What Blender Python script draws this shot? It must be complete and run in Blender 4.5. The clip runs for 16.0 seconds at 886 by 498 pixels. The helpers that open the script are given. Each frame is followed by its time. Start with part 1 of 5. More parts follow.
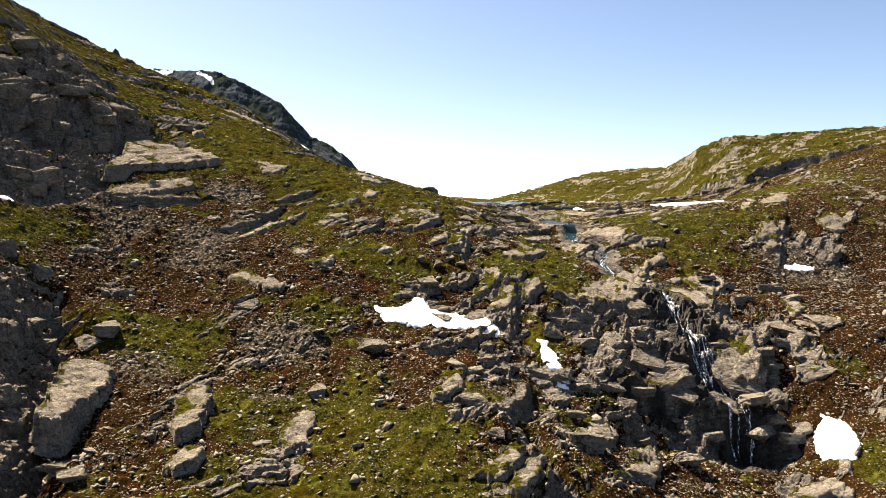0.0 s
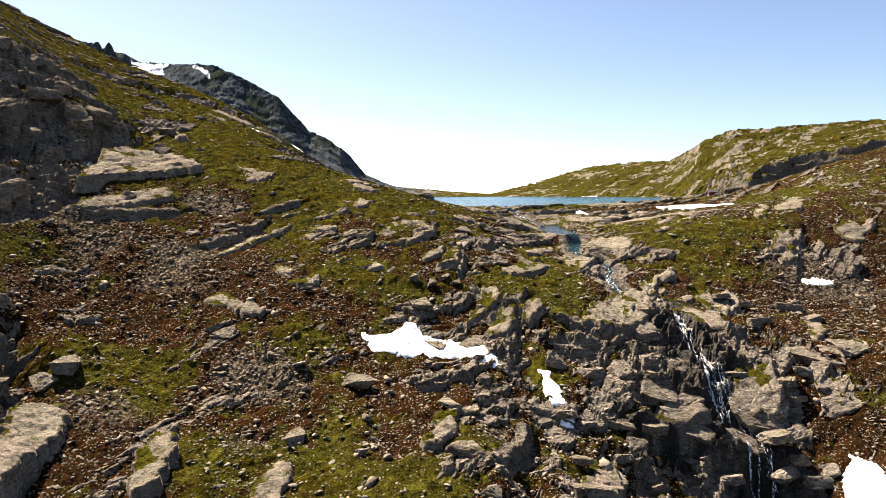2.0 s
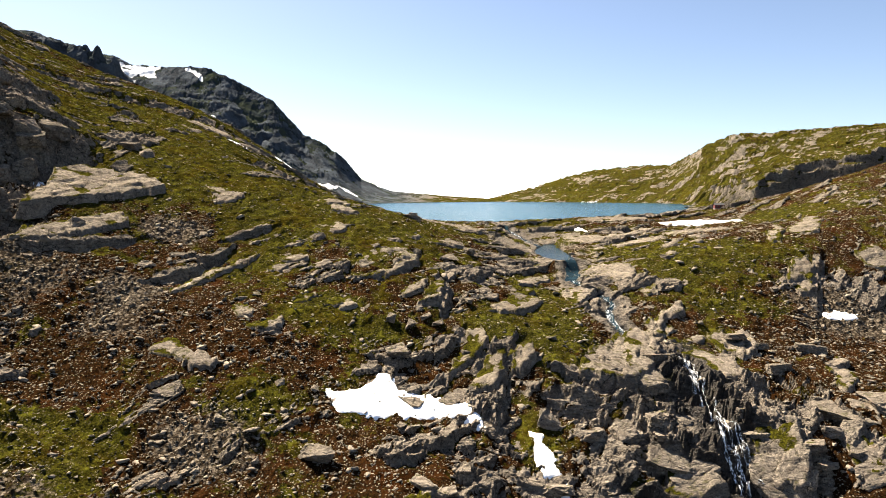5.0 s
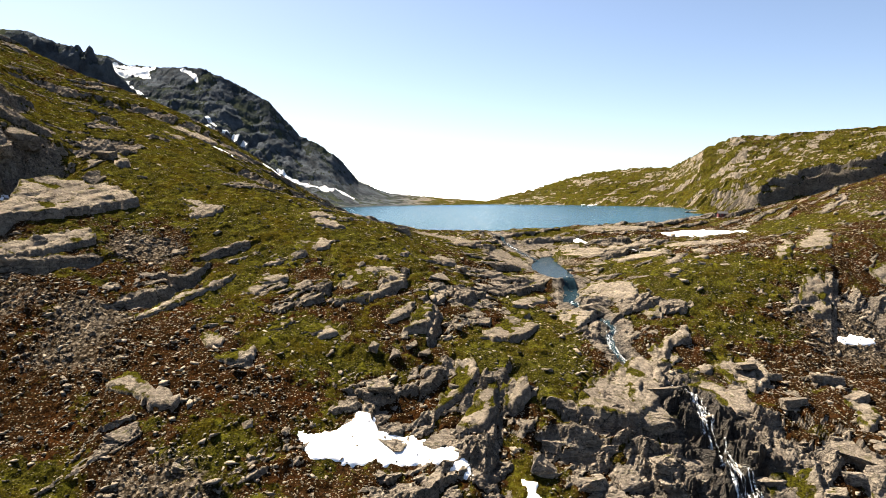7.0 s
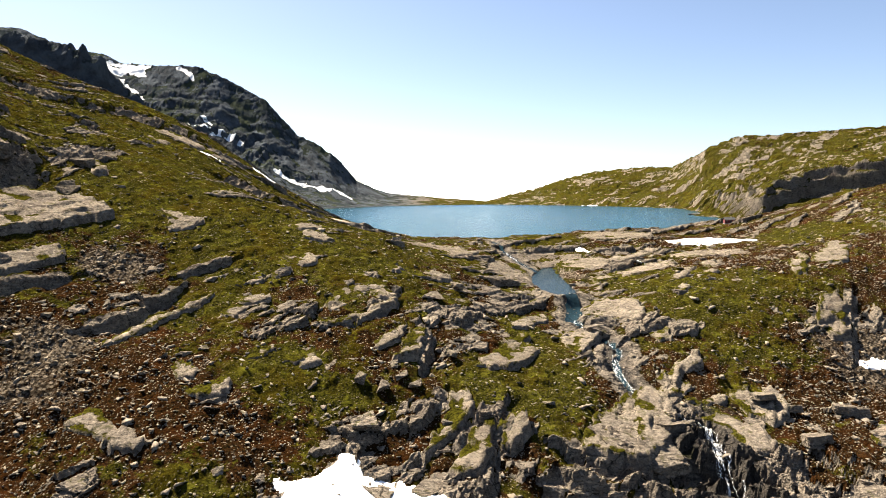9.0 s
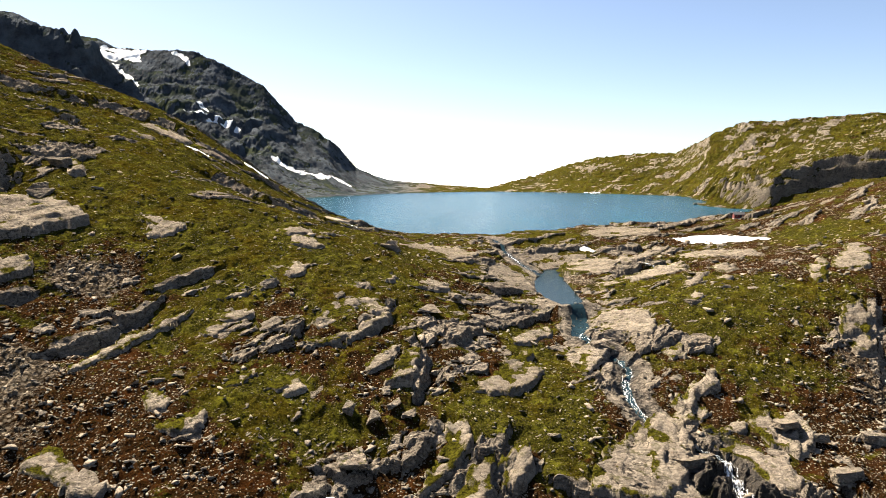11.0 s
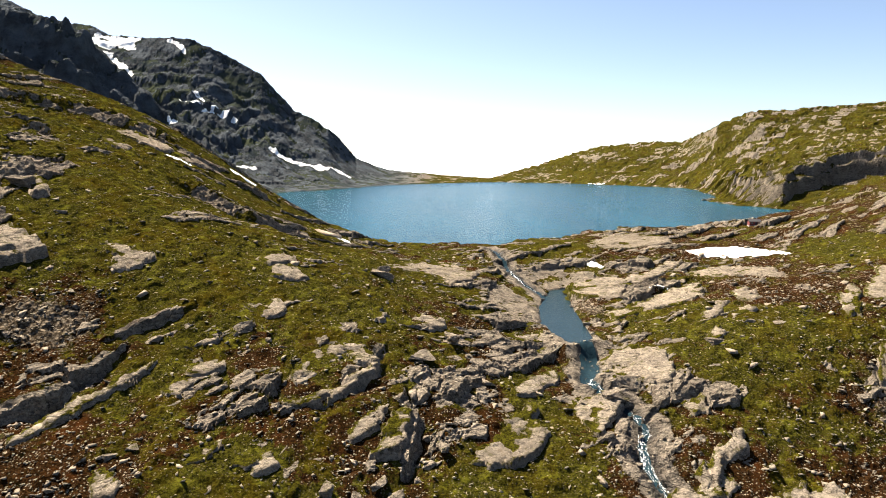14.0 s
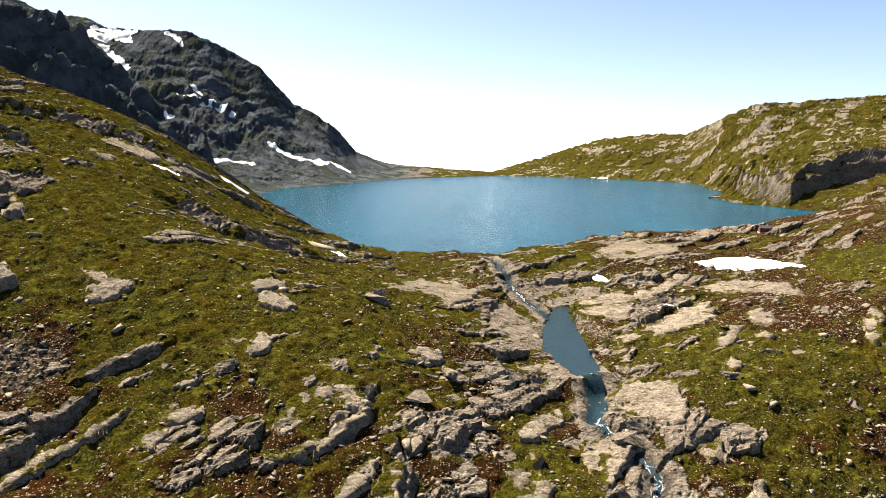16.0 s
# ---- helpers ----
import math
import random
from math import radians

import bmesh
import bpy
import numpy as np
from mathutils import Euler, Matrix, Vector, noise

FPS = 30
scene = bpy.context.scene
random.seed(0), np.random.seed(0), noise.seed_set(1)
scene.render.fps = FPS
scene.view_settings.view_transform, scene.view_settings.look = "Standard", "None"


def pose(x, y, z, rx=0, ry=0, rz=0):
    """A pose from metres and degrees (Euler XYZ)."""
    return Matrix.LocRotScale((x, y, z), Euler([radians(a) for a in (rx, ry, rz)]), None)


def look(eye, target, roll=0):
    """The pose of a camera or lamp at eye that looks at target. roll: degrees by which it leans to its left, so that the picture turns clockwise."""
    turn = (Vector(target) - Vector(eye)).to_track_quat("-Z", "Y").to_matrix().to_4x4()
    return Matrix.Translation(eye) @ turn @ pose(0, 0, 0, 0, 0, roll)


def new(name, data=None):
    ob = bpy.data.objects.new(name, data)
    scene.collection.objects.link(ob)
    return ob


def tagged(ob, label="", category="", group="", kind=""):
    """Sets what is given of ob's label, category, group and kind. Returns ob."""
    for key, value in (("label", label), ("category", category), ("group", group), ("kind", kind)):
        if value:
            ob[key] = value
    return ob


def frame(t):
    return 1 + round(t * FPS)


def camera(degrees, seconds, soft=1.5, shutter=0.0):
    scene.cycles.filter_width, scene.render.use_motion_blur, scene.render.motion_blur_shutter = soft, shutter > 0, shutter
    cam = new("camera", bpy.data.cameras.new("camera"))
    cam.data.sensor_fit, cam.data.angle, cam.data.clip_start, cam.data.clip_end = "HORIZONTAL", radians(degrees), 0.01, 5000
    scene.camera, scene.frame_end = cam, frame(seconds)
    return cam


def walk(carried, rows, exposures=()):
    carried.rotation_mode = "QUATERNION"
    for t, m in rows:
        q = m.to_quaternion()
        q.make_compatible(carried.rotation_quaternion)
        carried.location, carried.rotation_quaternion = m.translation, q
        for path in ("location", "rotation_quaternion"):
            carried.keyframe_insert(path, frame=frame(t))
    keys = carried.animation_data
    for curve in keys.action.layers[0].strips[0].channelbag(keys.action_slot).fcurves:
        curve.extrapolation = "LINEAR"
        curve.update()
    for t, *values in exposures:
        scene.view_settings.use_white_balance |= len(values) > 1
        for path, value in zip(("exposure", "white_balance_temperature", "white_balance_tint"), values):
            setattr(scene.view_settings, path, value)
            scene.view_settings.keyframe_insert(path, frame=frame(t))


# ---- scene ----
cam = camera(67.1, 16.0, soft=0.8)
METRES, EYE, TILT, LEAN, TURN = 100.0, 3.0, -4.2, 0.0, 0.0
ROWS = [
    (0.0, 0.0, 0.0, 0.0, -0.0, 0.0, 0.0),
    (0.5, 0.0032, 0.0312, 0.0173, 0.04, -0.46, 0.04),
    (1.0, 0.0067, 0.0603, 0.0333, 0.07, -0.72, 0.08),
    (1.5, 0.0115, 0.0916, 0.0497, 0.1, -0.77, 0.12),
    (2.0, 0.0166, 0.1209, 0.063, 0.11, -0.74, 0.12),
    (2.5, 0.0237, 0.1526, 0.0777, 0.12, -0.72, 0.12),
    (3.0, 0.0299, 0.1817, 0.0899, 0.12, -0.71, 0.13),
    (3.5, 0.0366, 0.2128, 0.1025, 0.12, -0.69, 0.11),
    (4.0, 0.0433, 0.241, 0.1136, 0.12, -0.67, 0.12),
    (6.5, 0.0766, 0.3818, 0.1711, 0.08, -0.66, -0.0),
    (7.0, 0.0814, 0.4076, 0.1817, 0.07, -0.67, -0.02),
    (7.5, 0.0858, 0.4353, 0.1922, 0.06, -0.67, -0.04),
    (8.0, 0.0889, 0.4605, 0.2024, 0.06, -0.72, -0.04),
    (8.5, 0.0915, 0.488, 0.2132, 0.05, -0.79, -0.05),
    (9.0, 0.0939, 0.5131, 0.2248, 0.06, -0.88, -0.08),
    (11.5, 0.1043, 0.6468, 0.2939, 0.18, -2.6, -0.04),
    (12.0, 0.1063, 0.672, 0.3088, 0.21, -2.82, -0.03),
    (12.5, 0.1085, 0.6991, 0.3261, 0.23, -3.02, -0.04),
    (13.0, 0.1113, 0.7235, 0.3428, 0.28, -3.21, -0.04),
    (13.5, 0.1141, 0.7501, 0.3615, 0.32, -3.42, -0.05),
    (14.0, 0.1167, 0.7768, 0.3797, 0.37, -3.63, -0.06),
    (14.5, 0.1189, 0.8011, 0.3969, 0.42, -3.83, -0.06),
    (15.0, 0.1212, 0.827, 0.416, 0.47, -4.07, -0.04),
    (15.5, 0.1227, 0.8511, 0.4331, 0.49, -4.32, -0.02),
    (16.0, 0.1256, 0.8767, 0.4518, 0.54, -4.56, 0.01),
]
walk(cam, [(t, pose(0, 0, EYE, TILT, LEAN, TURN) @ pose(METRES * x, METRES * y, METRES * z, 90 + pitch, roll, yaw)) for t, x, y, z, yaw, pitch, roll in ROWS])

# ---- daylight ----
SUN_TURN, SUN_HIGH = -43.0, 50.0
world = bpy.data.worlds.new("sky")
scene.world = world
world.use_nodes = True
wn = world.node_tree
sky = wn.nodes.new("ShaderNodeTexSky")
sky.sky_type, sky.sun_disc = "NISHITA", False
sky.sun_elevation, sky.sun_rotation = radians(SUN_HIGH), radians(SUN_TURN % 360)
sky.altitude, sky.air_density, sky.dust_density, sky.ozone_density = 1200, 0.7, 1.7, 0.35
wn.links.new(sky.outputs["Color"], wn.nodes["Background"].inputs["Color"])
wn.nodes["Background"].inputs["Strength"].default_value = 0.04
sun = new("sun", bpy.data.lights.new("sun", "SUN"))
sun.data.energy, sun.data.angle, sun.data.color = 4.75, radians(0.53), (1.0, 0.9, 0.76)
a, e = radians(SUN_TURN), radians(SUN_HIGH)
sun.matrix_world = look((0, 0, 300), Vector((0, 0, 300)) - Vector((math.sin(a) * math.cos(e), math.cos(a) * math.cos(e), math.sin(e))))
scene.view_settings.exposure = 2.4
scene.view_settings.use_white_balance = True
scene.view_settings.white_balance_temperature = 6850

# ---- materials ----
class Nodes:
    """A few short words for building a node material."""

    def __init__(self, name):
        self.material = bpy.data.materials.new(name)
        self.material.use_nodes = True
        self.tree = self.material.node_tree
        self.skin = self.tree.nodes["Principled BSDF"]

    def node(self, kind, **sockets):
        n = self.tree.nodes.new("ShaderNode" + kind)
        for key, value in sockets.items():
            self.put(n.inputs[key.replace("_", " ")], value)
        return n

    def put(self, socket, value):
        if isinstance(value, bpy.types.NodeSocket):
            self.tree.links.new(value, socket)
        else:
            socket.default_value = value

    def place(self):
        return self.node("TexCoord").outputs["Object"]

    def stretched(self, vector, sx, sy, sz, turn=0.0):
        n = self.node("Mapping", Vector=vector)
        n.inputs["Scale"].default_value, n.inputs["Rotation"].default_value = (sx, sy, sz), (0, 0, turn)
        return n.outputs["Vector"]

    def noise(self, vector, scale, detail=5.0, rough=0.6, out="Fac"):
        n = self.node("TexNoise", Vector=vector, Scale=scale, Detail=detail, Roughness=rough)
        return n.outputs[out]

    def cells(self, vector, scale, feature="F1", out="Distance"):
        n = self.node("TexVoronoi", Vector=vector, Scale=scale)
        n.feature = feature
        return n.outputs[out]

    def math(self, op, a, b=0.0):
        n = self.tree.nodes.new("ShaderNodeMath")
        n.operation = op
        self.put(n.inputs[0], a), self.put(n.inputs[1], b)
        return n.outputs[0]

    def between(self, v, lo, hi, to_lo=0.0, to_hi=1.0):
        n = self.node("MapRange", Value=v)
        for key, value in (("From Min", lo), ("From Max", hi), ("To Min", to_lo), ("To Max", to_hi)):
            n.inputs[key].default_value = value
        return n.outputs["Result"]

    def mix(self, fac, a, b, how="MIX"):
        n = self.tree.nodes.new("ShaderNodeMix")
        n.data_type, n.blend_type = "RGBA", how
        self.put(n.inputs[0], fac)
        for socket, value in ((n.inputs[6], a), (n.inputs[7], b)):
            self.put(socket, (*value, 1.0) if isinstance(value, tuple) and len(value) == 3 else value)
        return n.outputs[2]

    def bump(self, height, strength, distance):
        n = self.node("Bump", Height=height, Strength=strength, Distance=distance)
        return n.outputs["Normal"]

    def attribute(self, name, out="Fac"):
        n = self.node("Attribute")
        n.attribute_name = name
        return n.outputs[out]

    def done(self, colour=None, rough=None, normal=None, **rest):
        for key, value in (("Base Color", colour), ("Roughness", rough), ("Normal", normal)):
            if value is not None:
                self.put(self.skin.inputs[key], (*value, 1.0) if isinstance(value, tuple) and len(value) == 3 else value)
        for key, value in rest.items():
            self.put(self.skin.inputs[key.replace("_", " ")], value)
        return self.material


def rock_colour(n, p):
    """Weathered gneiss: pale warm grey, streaked along the strike, with dark lichen, stains and a few open joints."""
    broad, fine = n.noise(p, 0.12, 4), n.noise(p, 1.7, 6, 0.75)
    streak = n.noise(n.stretched(p, 0.3, 1.7, 1.5, 0.75), 1.0, 6, 0.7)
    c = n.mix(n.between(broad, 0.35, 0.65), (0.235, 0.2, 0.158), (0.135, 0.115, 0.095))
    c = n.mix(n.between(streak, 0.48, 0.64, 0, 0.8), c, (0.055, 0.047, 0.04))
    c = n.mix(n.between(fine, 0.5, 0.66, 0.0, 0.75), c, (0.36, 0.31, 0.25))
    stain = n.noise(p, 0.42, 6, 0.7)
    c = n.mix(n.between(stain, 0.53, 0.67, 0, 0.7), c, (0.05, 0.042, 0.036))
    lichen = n.noise(p, 3.6, 7, 0.8)
    c = n.mix(n.between(lichen, 0.545, 0.6, 0, 0.8), c, (0.033, 0.029, 0.025))
    bent = n.node("VectorMath")
    bent.operation = "MULTIPLY_ADD"
    n.put(bent.inputs[0], n.noise(p, 0.5, 4, 0.6, "Color")), n.put(bent.inputs[1], (1.8, 1.8, 1.8)), n.put(bent.inputs[2], p)
    for turn, scale, wide in ((0.72, 0.16, 0.02), (0.95, 0.4, 0.022)):
        joint = n.cells(n.stretched(bent.outputs[0], 0.4, 1.5, 1.6, turn), scale, "DISTANCE_TO_EDGE")
        gap = n.math("MULTIPLY", n.between(joint, 0.0, wide, 0.95, 0.0), n.between(n.noise(p, 0.3, 3), 0.42, 0.52))
        c = n.mix(gap, c, (0.016, 0.0135, 0.011))
    rust = n.noise(p, 0.4, 5, 0.7)
    return n.mix(n.between(rust, 0.58, 0.74, 0, 0.45), c, (0.13, 0.075, 0.038))


def rock_relief(n, p):
    """Broken faces and open joints of the bedrock."""
    bent = n.node("VectorMath")
    bent.operation = "MULTIPLY_ADD"
    n.put(bent.inputs[0], n.noise(p, 0.9, 3, 0.6, "Color")), n.put(bent.inputs[1], (1.1, 1.1, 1.1)), n.put(bent.inputs[2], p)
    total = None
    for turn, scale, deep in ((0.75, 0.35, 1.0), (0.6, 1.1, 0.5)):
        q = n.stretched(bent.outputs[0], 0.45, 1.35, 1.9, turn)
        joint = n.between(n.cells(q, scale, "DISTANCE_TO_EDGE"), 0.0, 0.05, 0.0, 0.5 * deep)
        face = n.math("MULTIPLY", n.node("SeparateColor", Color=n.cells(q, scale, "F1", "Color")).outputs[0], 0.3 * deep)
        both = n.math("ADD", joint, face)
        total = both if total is None else n.math("ADD", total, both)
    return total


def ground_material():
    n = Nodes("mountain_ground")
    p = n.place()
    wobble = n.noise(p, 1.3, 6, 0.75)
    ragged = n.math("MULTIPLY", n.math("SUBTRACT", wobble, 0.5), 1.1)
    fringe = n.math("MULTIPLY", n.math("SUBTRACT", n.noise(p, 0.22, 5, 0.65), 0.5), 1.7)
    rock = rock_colour(n, p)
    tuft, fine = n.noise(p, 2.6, 5, 0.7), n.noise(p, 9.0, 4, 0.7)
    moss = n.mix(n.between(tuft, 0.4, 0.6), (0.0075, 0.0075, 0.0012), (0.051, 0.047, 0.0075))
    moss = n.mix(n.between(n.noise(p, 0.09, 5, 0.65), 0.45, 0.66, 0, 0.65), moss, (0.04, 0.026, 0.0016))
    moss = n.mix(n.between(n.noise(p, 0.35, 6, 0.72), 0.53, 0.66, 0, 0.9), moss, (0.09, 0.088, 0.01))
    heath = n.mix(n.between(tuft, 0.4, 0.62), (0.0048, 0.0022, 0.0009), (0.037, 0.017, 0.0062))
    heath = n.mix(n.between(n.noise(p, 0.16, 5, 0.7), 0.5, 0.68, 0, 0.8), heath, (0.036, 0.012, 0.003))
    heath = n.mix(n.between(fine, 0.58, 0.75, 0, 0.8), heath, (0.085, 0.057, 0.034))
    fringe2 = n.math("MULTIPLY", n.math("SUBTRACT", n.noise(p, 0.8, 5, 0.7), 0.5), 1.5)
    green = n.between(n.math("ADD", n.math("ADD", n.attribute("green"), fringe), fringe2), 0.4, 0.62)
    plants = n.mix(green, heath, moss)
    chip = n.node("TexVoronoi", Vector=p, Scale=2.3)
    which = n.node("SeparateColor", Color=chip.outputs["Color"]).outputs
    chips = n.math("MULTIPLY", n.between(chip.outputs["Distance"], 0.36, 0.28), n.between(which[0], 0.55, 0.57))
    chips = n.math("MULTIPLY", chips, n.between(green, 0, 1, 1, 0.3))
    plants = n.mix(chips, plants, n.mix(which[1], (0.07, 0.057, 0.042), (0.26, 0.224, 0.175)))
    speck = n.noise(p, 1.1, 7, 0.8)
    plants = n.mix(n.math("MULTIPLY", n.between(speck, 0.58, 0.7, 0, 0.7), n.between(green, 0, 1, 1, 0.08)), plants, (0.113, 0.093, 0.0631))
    # near-black specks: small shadows among the tufts, painted into the colour
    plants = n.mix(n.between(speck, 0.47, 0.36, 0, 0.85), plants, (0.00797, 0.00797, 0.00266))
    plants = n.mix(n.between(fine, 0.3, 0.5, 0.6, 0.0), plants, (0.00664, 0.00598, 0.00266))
    stones = n.cells(p, 1.5, "F1", "Color")
    gravel = n.mix(n.between(stones, 0.0, 1.0), (0.0332, 0.0266, 0.0199), (0.219, 0.179, 0.133))
    # gaps between the stones darkened as painted shade
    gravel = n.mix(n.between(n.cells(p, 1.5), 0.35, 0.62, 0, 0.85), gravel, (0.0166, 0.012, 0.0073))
    loose = n.between(n.math("ADD", n.attribute("scree"), ragged), 0.42, 0.58)
    bare = n.between(n.math("ADD", n.attribute("bare"), ragged), 0.4, 0.6)
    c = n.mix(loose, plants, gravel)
    c = n.mix(bare, c, rock)
    # "dark" paints the far mountain's shade and bluish haze into its colour
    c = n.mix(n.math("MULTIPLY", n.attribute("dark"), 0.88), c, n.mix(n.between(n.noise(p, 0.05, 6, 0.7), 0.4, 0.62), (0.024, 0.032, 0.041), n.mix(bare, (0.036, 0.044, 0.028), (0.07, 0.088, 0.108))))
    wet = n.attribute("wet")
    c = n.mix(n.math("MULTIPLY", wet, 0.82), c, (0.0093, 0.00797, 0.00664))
    snow = n.between(n.math("ADD", n.attribute("snow"), n.math("MULTIPLY", fringe, 0.7)), 0.45, 0.55)
    c = n.mix(snow, c, (0.78, 0.8, 0.82))
    relief = n.math("ADD", n.math("MULTIPLY", n.noise(p, 1.7, 7, 0.72), 0.9), n.math("MULTIPLY", fine, 0.3))
    relief = n.math("ADD", relief, n.math("MULTIPLY", rock_relief(n, p), n.math("MULTIPLY", bare, 1.3)))
    rough = n.between(wet, 0, 1, 0.92, 0.5)
    return n.done(c, rough, n.bump(relief, 1.0, 0.6), Specular_IOR_Level=n.between(wet, 0, 1, 0.0, 0.12))


def stone_material(name, mossy, pale, turf=0.0):
    n = Nodes(name)
    q = n.node("NewGeometry").outputs["Position"]
    c = rock_colour(n, q)
    r = n.node("ObjectInfo").outputs["Random"]
    island = n.node("NewGeometry").outputs["Random Per Island"]
    c = n.mix(n.between(r, 0, 1, 0, 0.35), c, (0.0996, 0.083, 0.0647))
    if pale:
        c = n.mix(n.between(island, 0, 1, 0, 1.0), c, (0.26, 0.222, 0.175))
    up = n.node("SeparateXYZ", Vector=n.node("NewGeometry").outputs["Normal"]).outputs["Z"]
    cushion = n.math("MULTIPLY", n.between(up, 0.6, 0.9), n.between(n.noise(q, 0.5, 6, 0.7), 0.55, 0.63))
    c = n.mix(n.math("MULTIPLY", cushion, mossy), c, (0.0415, 0.0415, 0.0083))
    if turf:
        # turf creeping over the rim of a slab and into its hollows
        rim = n.math("ADD", n.attribute("rim"), n.math("MULTIPLY", n.math("SUBTRACT", n.noise(q, 0.3, 6, 0.7), 0.5), 2.2))
        cover = n.math("MULTIPLY", n.between(rim, 0.45, 0.62), n.between(up, 0.5, 0.75))
        sod = n.mix(n.between(n.noise(q, 2.6, 5, 0.7), 0.4, 0.6), (0.014, 0.0125, 0.003), (0.052, 0.049, 0.006))
        c = n.mix(n.math("MULTIPLY", cover, turf), c, sod)
    return n.done(c, 0.88, n.bump(n.math("ADD", n.noise(q, 2.2, 8, 0.72), n.math("MULTIPLY", rock_relief(n, q), 0.7)), 0.9, 0.4), Specular_IOR_Level=0.0)


def water_material(name, deep, wave, ripple, gloss=0.2):
    n = Nodes(name)
    p = n.place()
    a = n.noise(n.stretched(p, 1.0, 0.5, 1.0, 0.5), wave, 6, 0.62)
    gust = n.noise(n.stretched(p, 1.0, 0.35, 1.0, 0.25), wave * 0.035, 5, 0.6)
    c = n.mix(n.between(gust, 0.35, 0.68), deep, tuple(v * 1.6 for v in deep))
    rise = n.math("MULTIPLY", a, n.between(gust, 0.3, 0.7, 0.55, 1.3))
    return n.done(c, 0.16, n.bump(rise, ripple, 0.6), IOR=1.33, Specular_IOR_Level=gloss)


def plain_material(name, colour, rough=0.8, vary=0.25, scale=2.0, relief=0.3):
    n = Nodes(name)
    p = n.place()
    v = n.noise(p, scale, 6, 0.65)
    c = n.mix(n.between(v, 0.3, 0.7), tuple(q * (1 - vary) for q in colour), tuple(min(q * (1 + vary), 0.95) for q in colour))
    return n.done(c, rough, n.bump(v, relief, 0.1))


def haze_glow_material():
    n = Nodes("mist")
    # haze painted as an even white glow
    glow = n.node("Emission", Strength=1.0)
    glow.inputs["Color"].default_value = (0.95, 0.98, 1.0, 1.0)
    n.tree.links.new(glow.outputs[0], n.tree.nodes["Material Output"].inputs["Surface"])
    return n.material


def ridge_glow_material():
    n = Nodes("ridge_haze_glow")
    # the ridge glows pale grey; its haze is put into this colour
    glow = n.node("Emission", Strength=1.0)
    glow.inputs["Color"].default_value = (0.195, 0.205, 0.21, 1.0)
    n.tree.links.new(glow.outputs[0], n.tree.nodes["Material Output"].inputs["Surface"])
    return n.material


GROUND = ground_material()
STONE = stone_material("weathered_stone", 0.85, 0.0)
SLAB = stone_material("turfed_slab", 0.6, 0.0, 1.0)
PEBBLE = stone_material("loose_stone", 0.0, 0.6)
SNOW = plain_material("old_snow", (0.86, 0.88, 0.9), 0.6, 0.05, 0.8, 0.5)
LAKE_WATER = water_material("lake_water", (0.004, 0.031, 0.051), 0.5, 1.0, 0.06)
POOL_WATER = water_material("stream_water", (0.008, 0.018, 0.024), 1.2, 0.5, 0.1)
HAZE_GLOW = haze_glow_material()

# ---- lie of the land ----
# heights of the near hillside: cross-sections at eleven bearings, for nine distances
BEARINGS = np.linspace(-0.6, 0.6, 11)
SECTIONS = {
    75: (-29.6, -36.1, -41.1, -43.0, -43.6, -44.8, -47.8, -52.4, -56.2, -58.2, -58.4),
    105: (-10.1, -18.1, -30.9, -33.5, -35.3, -33.4, -38.2, -47.9, -51.3, -48.1, -45.1),
    130: (4.2, -6.0, -20.6, -26.0, -27.4, -27.6, -35.0, -40.8, -44.1, -37.0, -34.8),
    150: (15.1, 0.8, -14.1, -17.0, -17.5, -23.2, -25.0, -27.3, -28.7, -26.5, -29.3),
    172: (27.9, 12.0, -0.7, -7.6, -8.7, -12.7, -15.4, -20.3, -22.3, -24.4, -24.4),
    195: (44.7, 24.4, 11.8, 2.4, -1.1, -3.7, -11.5, -12.5, -16.6, -21.6, -17.4),
    230: (75.3, 50.9, 27.7, 18.5, 12.3, 3.4, -6.0, -3.4, -0.9, -2.0, -4.8),
    280: (100.8, 69.7, 45.1, 32.7, 14.9, 3.7, -2.0, -2.6, 2.2, 10.4, 14.0),
    340: (115.0, 89.5, 67.0, 47.0, 15.0, 1.5, 1.0, 0.2, 7.0, 22.0, 36.7),
}
# skyline of the far hills by bearing: bearing, distance and height of the crest
CREST = ((-2.0, 900, 270), (-0.65, 1000, 244), (-0.6, 1000, 222), (-0.567, 1000, 214), (-0.527, 1000, 210), (-0.5, 1000, 197), (-0.467, 1000, 194), (-0.405, 1000, 193),
         (-0.38, 1000, 191), (-0.348, 1005, 180), (-0.324, 1010, 169), (-0.276, 1010, 146), (-0.244, 1010, 113), (-0.229, 1010, 97), (-0.204, 1010, 88), (-0.179, 1012, 74),
         (-0.159, 1028, 57), (-0.138, 1043, 34), (-0.113, 1061, 24), (-0.088, 1079, 16), (-0.009, 1083, 9.3), (0.063, 1083, 4.2), (0.138, 1210, 23), (0.171, 1250, 37),
         (0.229, 1250, 54), (0.303, 1250, 62), (0.349, 1172, 60), (0.401, 1000, 79), (0.449, 1000, 97), (0.498, 1000, 98), (0.65, 1000, 109), (2.0, 900, 150))
# dark buttress in front of the mountain: bearing and height of its edge
BUTTRESS = ((-2.0, 260), (-0.66, 182), (-0.616, 176), (-0.567, 170), (-0.536, 161), (-0.506, 139), (-0.467, 111), (-0.428, 84), (-0.38, 66), (-0.364, 54), (-0.346, 14), (-0.33, 0), (2.0, 0))
